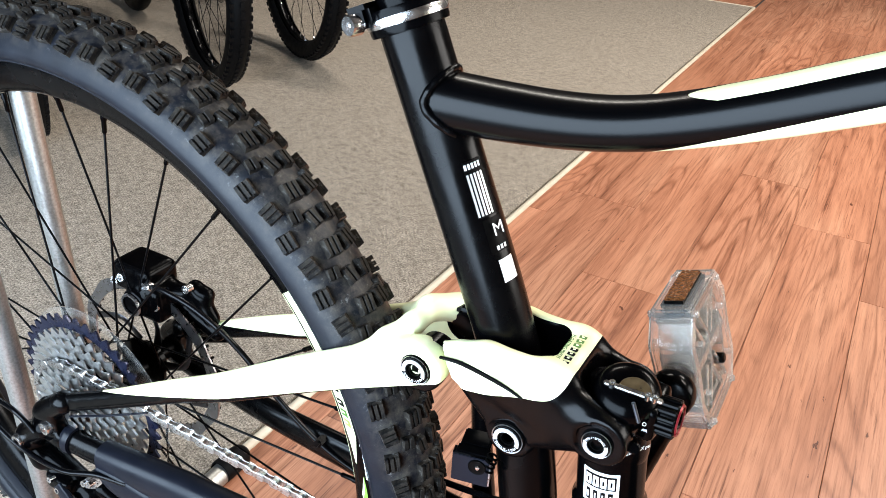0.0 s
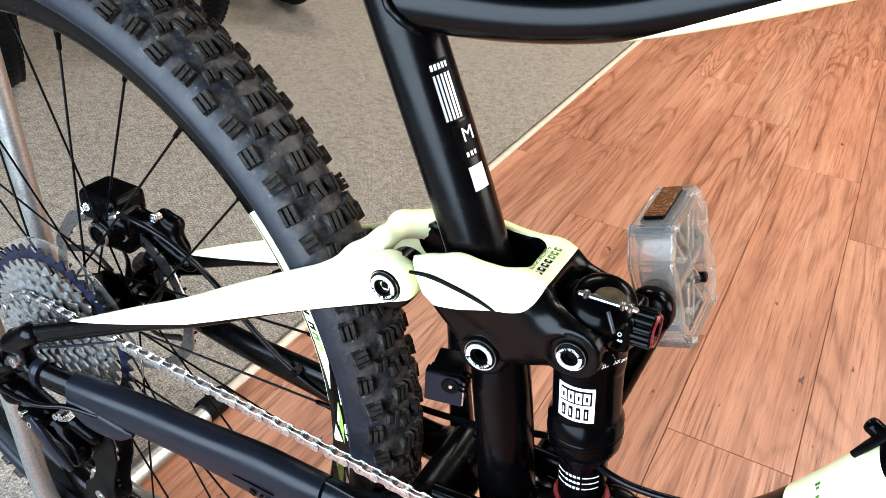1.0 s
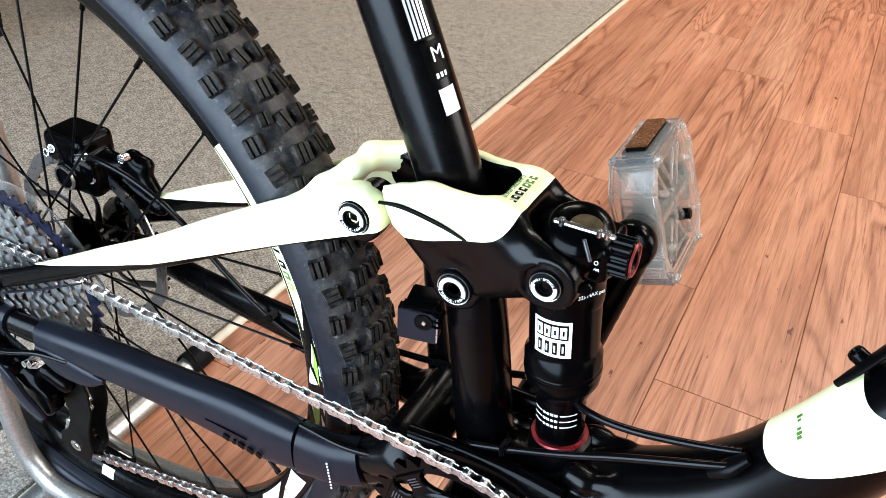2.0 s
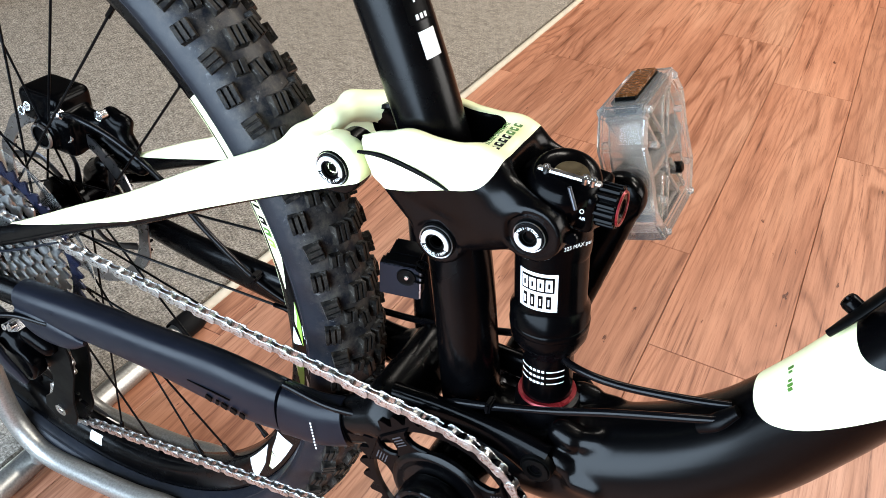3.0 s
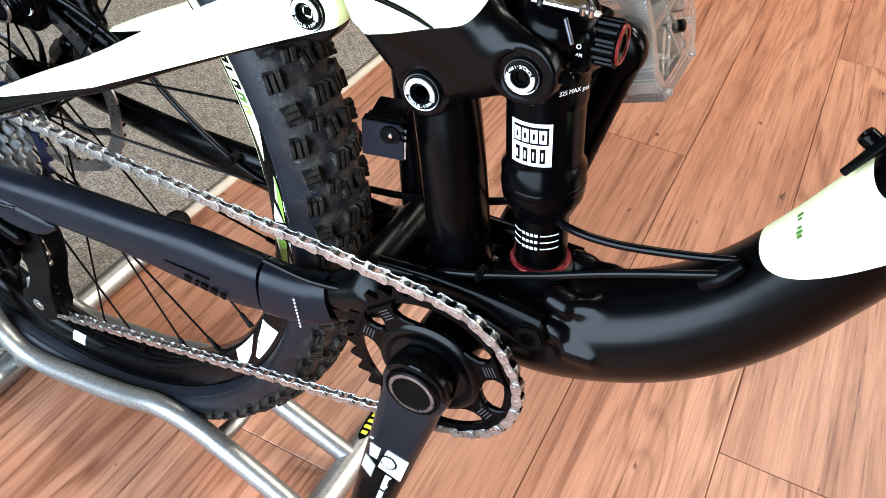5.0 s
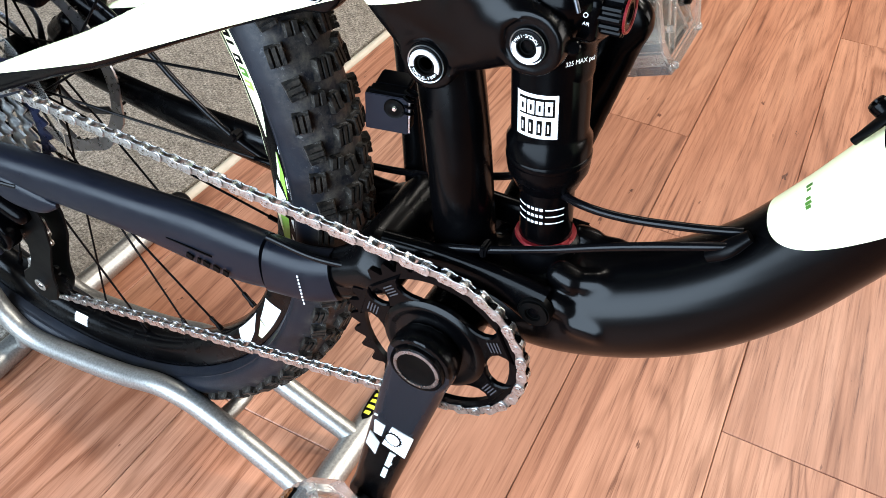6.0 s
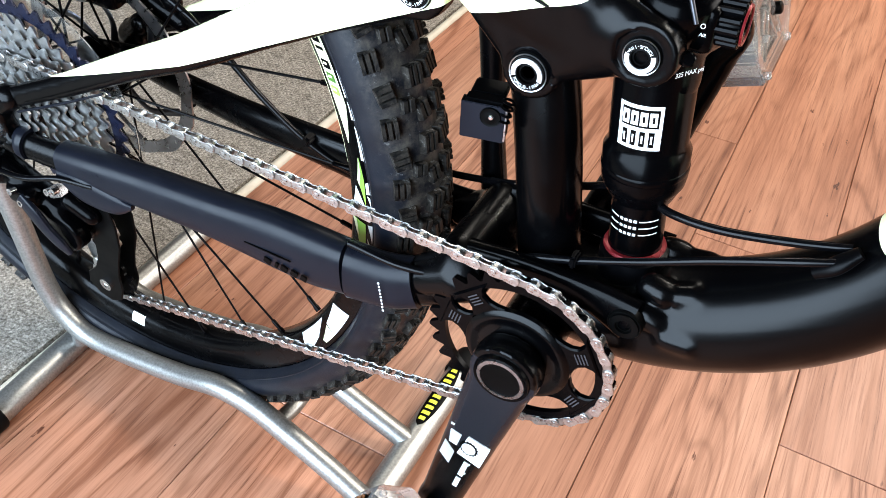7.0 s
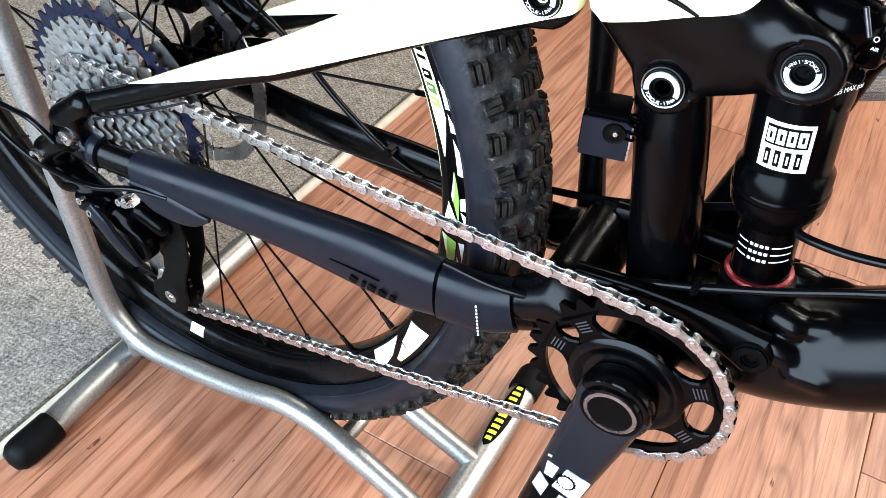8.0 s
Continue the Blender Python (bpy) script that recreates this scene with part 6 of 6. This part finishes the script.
# ---- bicycles standing behind on the carpet: the wheels that show ----
def parked(at, decal, turn, heading):
    """A bicycle seen by its front wheel: wheel, fork, disc and the frame and rear wheel behind it."""
    c = Vector((at[0], at[1], 0.357))
    t = thing("parked_bicycle", (at[0], at[1], 0.007), "dark mountain bike parked on the carpet" + (" with a blue rim stripe" if decal else " with black wheels"), "bicycle", "bikes parked in a row")
    t.rotation_euler = (0, 0, heading)
    prof = [(0.3150 + 0.034 * math.cos(radians(a)), 0.036 * math.sin(radians(a))) for a in range(-146, 147, 18)]
    tyre_ob = part("tyre", lathe(prof, 80, c), RUBBER, t)
    ks = bmesh.new()
    for k in range(84):
        a = 2 * math.pi * k / 84
        for y, sh in ((-0.027, 0.0), (0.027, 0.5), (0.0, 0.25)):
            b = a + sh * 2 * math.pi / 84
            r = 0.3480 if abs(y) < 0.01 else 0.3370
            block((0.008, 0.012, 0.014), Matrix.Translation(c + Vector((r * math.cos(b), y, r * math.sin(b)))) @ Matrix.Rotation(-b, 4, "Y"), 0, bm=ks)
    tagged(part("tread", ks, RUBBER, tyre_ob), kind="stuff")
    rim_ob = part("rim", lathe(rim_prof + [(r, -h) for r, h in rim_prof[::-1]][1:-1], 80, c, closed=True), BLACK, t)
    if decal:
        for k in range(4):
            bm = bmesh.new()
            rows = []
            for u in np.linspace(0, 1, 10):
                a = radians(90 * k + 55 * u)
                rows.append([bm.verts.new(c + Vector((r * math.cos(a), -0.0158, r * math.sin(a)))) for r in (0.2835, 0.2960)])
            for p, q in zip(rows, rows[1:]):
                bm.faces.new((p[0], p[1], q[1], q[0]))
            part("decal", bm, BLUE_DECAL, rim_ob, "pale blue stripe")
    hub = part("hub", lathe([(0, -0.05), (0.010, -0.05), (0.012, -0.035), (0.026, -0.030), (0.026, -0.026), (0.014, -0.02), (0.014, 0.02), (0.026, 0.026), (0.026, 0.03), (0.010, 0.036), (0.010, 0.05), (0, 0.05)], 24, c), GLOSS_BLACK, t)
    for k in range(28):
        s = -1 if k % 2 else 1
        phi = 2 * math.pi * (k + turn) / 28
        psi = phi + (1 if (k // 2) % 2 else -1) * 1.3
        part("spoke", rod(c + Vector((0.024 * math.cos(psi), s * 0.028, 0.024 * math.sin(psi))), c + Vector((0.281 * math.cos(phi), s * 0.004, 0.281 * math.sin(phi))), 0.0011, 6), PLASTIC, t)
        part("nipple", rod(c + Vector((0.268 * math.cos(phi), s * 0.005, 0.268 * math.sin(phi))), c + Vector((0.281 * math.cos(phi), s * 0.004, 0.281 * math.sin(phi))), 0.0024, 6), STEEL, t)
    part("rotor", ring_plate(circle(c.x, c.z, 0.09, 64), circle(c.x, c.z, 0.076, 64), c.y + 0.04, c.y + 0.042), STEEL, t)
    for s in (-1, 1):
        part("fork_leg", sweep([(c.x, c.y + s * 0.062, c.z - 0.02, 0.014, 0.018), (c.x, c.y + s * 0.062, c.z + 0.05, 0.018, 0.020), (c.x + 0.01, c.y + s * 0.064, c.z + 0.30, 0.021, 0.022), (c.x - 0.02, c.y + s * 0.064, c.z + 0.46, 0.017, 0.017)], 16, 5), GLOSS_BLACK, t)
    part("fork_arch", sweep([(c.x, c.y - 0.064, c.z + 0.32, 0.012), (c.x + 0.02, c.y - 0.045, c.z + 0.385, 0.011), (c.x + 0.02, c.y + 0.045, c.z + 0.385, 0.011), (c.x, c.y + 0.064, c.z + 0.32, 0.012)], 12, 6, up=(1, 0, 0)), GLOSS_BLACK, t)
    for name, tube in (("head_tube", [(-0.035, 0.86, 0.024), (-0.075, 0.99, 0.024)]), ("down_tube", [(-0.05, 0.89, 0.030), (-0.62, 0.36, 0.034)]), ("top_tube", [(-0.065, 0.95, 0.022), (-0.74, 0.74, 0.020)]),
                       ("seat_tube", [(-0.63, 0.34, 0.020), (-0.79, 0.82, 0.018)]), ("chainstay", [(-0.62, 0.35, 0.017), (-1.08, 0.36, 0.012)]), ("seat_stay", [(-0.72, 0.66, 0.014), (-1.08, 0.37, 0.011)])):
        (xa, za, ra), (xb, zb, rb) = tube
        part(name, sweep([(c.x + xa, c.y, za, ra, ra), (c.x + xb, c.y, zb, rb, rb)], 14), BLACK, t)
    rear = c + Vector((-1.10, 0, 0))
    part("tyre", lathe(prof, 60, rear), RUBBER, t)
    part("rim", lathe(rim_prof + [(r, -h) for r, h in rim_prof[::-1]][1:-1], 60, rear, closed=True), BLACK, t)
    return t


BLUE_DECAL = material("pale_blue_print", (0.30, 0.42, 0.60), 0.35, vary=0.1, bump=0)
parked((-1.80, 1.503), False, 0.2, -0.50)
parked((-1.77, 1.933), False, 0.6, -0.50)
parked((-1.87, 0.870), True, 0.4, -0.50)

# ---- the shop ----
def slab_box(name, x0, x1, y0, y1, z0, z1, mat, kind="structure", label="", parent=None):
    bm = block((x1 - x0, y1 - y0, z1 - z0), Matrix.Translation(((x0 + x1) / 2, (y0 + y1) / 2, (z0 + z1) / 2)), 0)
    return tagged(part(name, bm, mat, parent), label, "", "", kind)


STRIP_X = -0.556
slab_box("ground", -4.2, 4.2, -1.3, 6.2, -0.06, -0.012, WALL, label="concrete slab under the shop floor")
carpet = slab_box("carpet", -4.0, STRIP_X - 0.012, -1.1, 4.20, -0.012, 0.004, CARPET, label="grey-brown short pile carpet")
trim_bm = sweep([(STRIP_X, -1.1, -0.002, 0.0085, 0.0085), (STRIP_X, 4.21, -0.002, 0.0085, 0.0085)], 14, up=(0, 0, 1))
tagged(part("trim", trim_bm, STRIP), "cream trim strip between carpet and planks", "", "", "structure")
trim_2 = sweep([(STRIP_X, 4.21, -0.002, 0.0085, 0.0085), (-4.0, 4.21, -0.002, 0.0085, 0.0085)], 14, up=(0, 0, 1))
tagged(part("trim", trim_2, STRIP), "cream trim strip between carpet and planks", "", "", "structure")
H = 3.0
# unseen enclosure: shuts out the sky and darkens what the bicycle mirrors
tagged(slab_box("ceiling", -4.1, 4.1, -1.2, 6.1, H, H + 0.12, CEILING), "unseen dark grey ceiling that closes the room")


def wall_with_hole(name, axis, at, span, hole, thick, label):
    """A wall with one window opening: span along it, hole (a0, a1, z0, z1)."""
    bm = bmesh.new()
    a0, a1, z0, z1 = hole
    for u0, u1, w0, w1 in ((span[0], a0, 0, H), (a1, span[1], 0, H), (a0, a1, 0, z0), (a0, a1, z1, H)):
        size = (u1 - u0, thick, w1 - w0) if axis == "x" else (thick, u1 - u0, w1 - w0)
        mid = ((u0 + u1) / 2, at, (w0 + w1) / 2) if axis == "x" else (at, (u0 + u1) / 2, (w0 + w1) / 2)
        block(size, Matrix.Translation(mid), 0, bm=bm)
    return tagged(part(name, bm, WALL), label, "", "", "structure")


wall_with_hole("wall_south", "x", -1.16, (-4.1, 4.1), (-1.31, 0.31, 0.24, 1.32), 0.12, "unseen dark shop wall with an opening for an area lamp")
# this opening is added for the side fill lamp; no window is known here
wall_with_hole("wall_east", "y", 4.06, (-1.1, 6.0), (0.8, 3.2, 0.65, 2.55), 0.12, "unseen dark shop wall with an opening for an area lamp")
tagged(slab_box("wall_north", -4.1, 4.1, 6.0, 6.12, 0, H, WALL), "unseen dark shop wall")
tagged(slab_box("wall_west", -4.12, -4.0, -1.1, 6.0, 0, H, WALL), "unseen dark shop wall")
# housings for the added fill panels, out of view
for x, y, sl, sw, watts in FILL_PANELS:
    lamp = thing("fill_panel", (x, y, 2.95), "unseen white panel added on the ceiling for fill light", "lamp", "ceiling lights")
    part("housing", block((sl + 0.05, sw + 0.05, 0.05), Matrix.Translation((x, y, 2.972)), 0.006), WHITE, lamp)

# planks, laid along y in columns
COL_W, LEN = 0.178, 1.045
FIRST = 0.2135
FIXED = {0: 0.253, -2: 0.800, -1: 0.55, -3: 1.068, -4: 0.40}
plank_meshes = {}
floor = thing("floor", (0, 0, 0), "red-brown wood plank floor", "floor", "", "structure")


def plank_mesh(l, w):
    key = (round(l, 3), round(w, 3))
    if key not in plank_meshes:
        bm = block((w - 0.0008, l - 0.0008, 0.010), Matrix.Translation((0, 0, -0.005)), 0.0007, 1)
        me = bpy.data.meshes.new("plank")
        bm.to_mesh(me)
        bm.free()
        me.materials.append(WOOD)
        plank_meshes[key] = me
    return plank_meshes[key]


rng = random.Random(4)
for col in range(-5, 21):
    x0, x1 = FIRST + col * COL_W, FIRST + (col + 1) * COL_W
    x0 = max(x0, STRIP_X + 0.008)
    if x1 < STRIP_X + 0.02:
        continue
    j = FIXED.get(col, rng.uniform(0, LEN))
    y = j - 4 * LEN
    while y < 6.0:
        ya, yb = max(y, -1.1), min(y + LEN, 6.0)
        if yb - ya > 0.02:
            share("plank", plank_mesh(yb - ya, x1 - x0), Matrix.Translation(((x0 + x1) / 2, (ya + yb) / 2, 0)), floor)
        y += LEN
for k in range(20):
    x1 = STRIP_X - 0.008 - COL_W * k
    if x1 - COL_W > -4.05:
        for ya, yb in ((4.22, 5.1), (5.1, 6.0)):
            share("plank", plank_mesh(yb - ya, COL_W), Matrix.Translation((x1 - COL_W / 2, (ya + yb) / 2, 0)), floor)
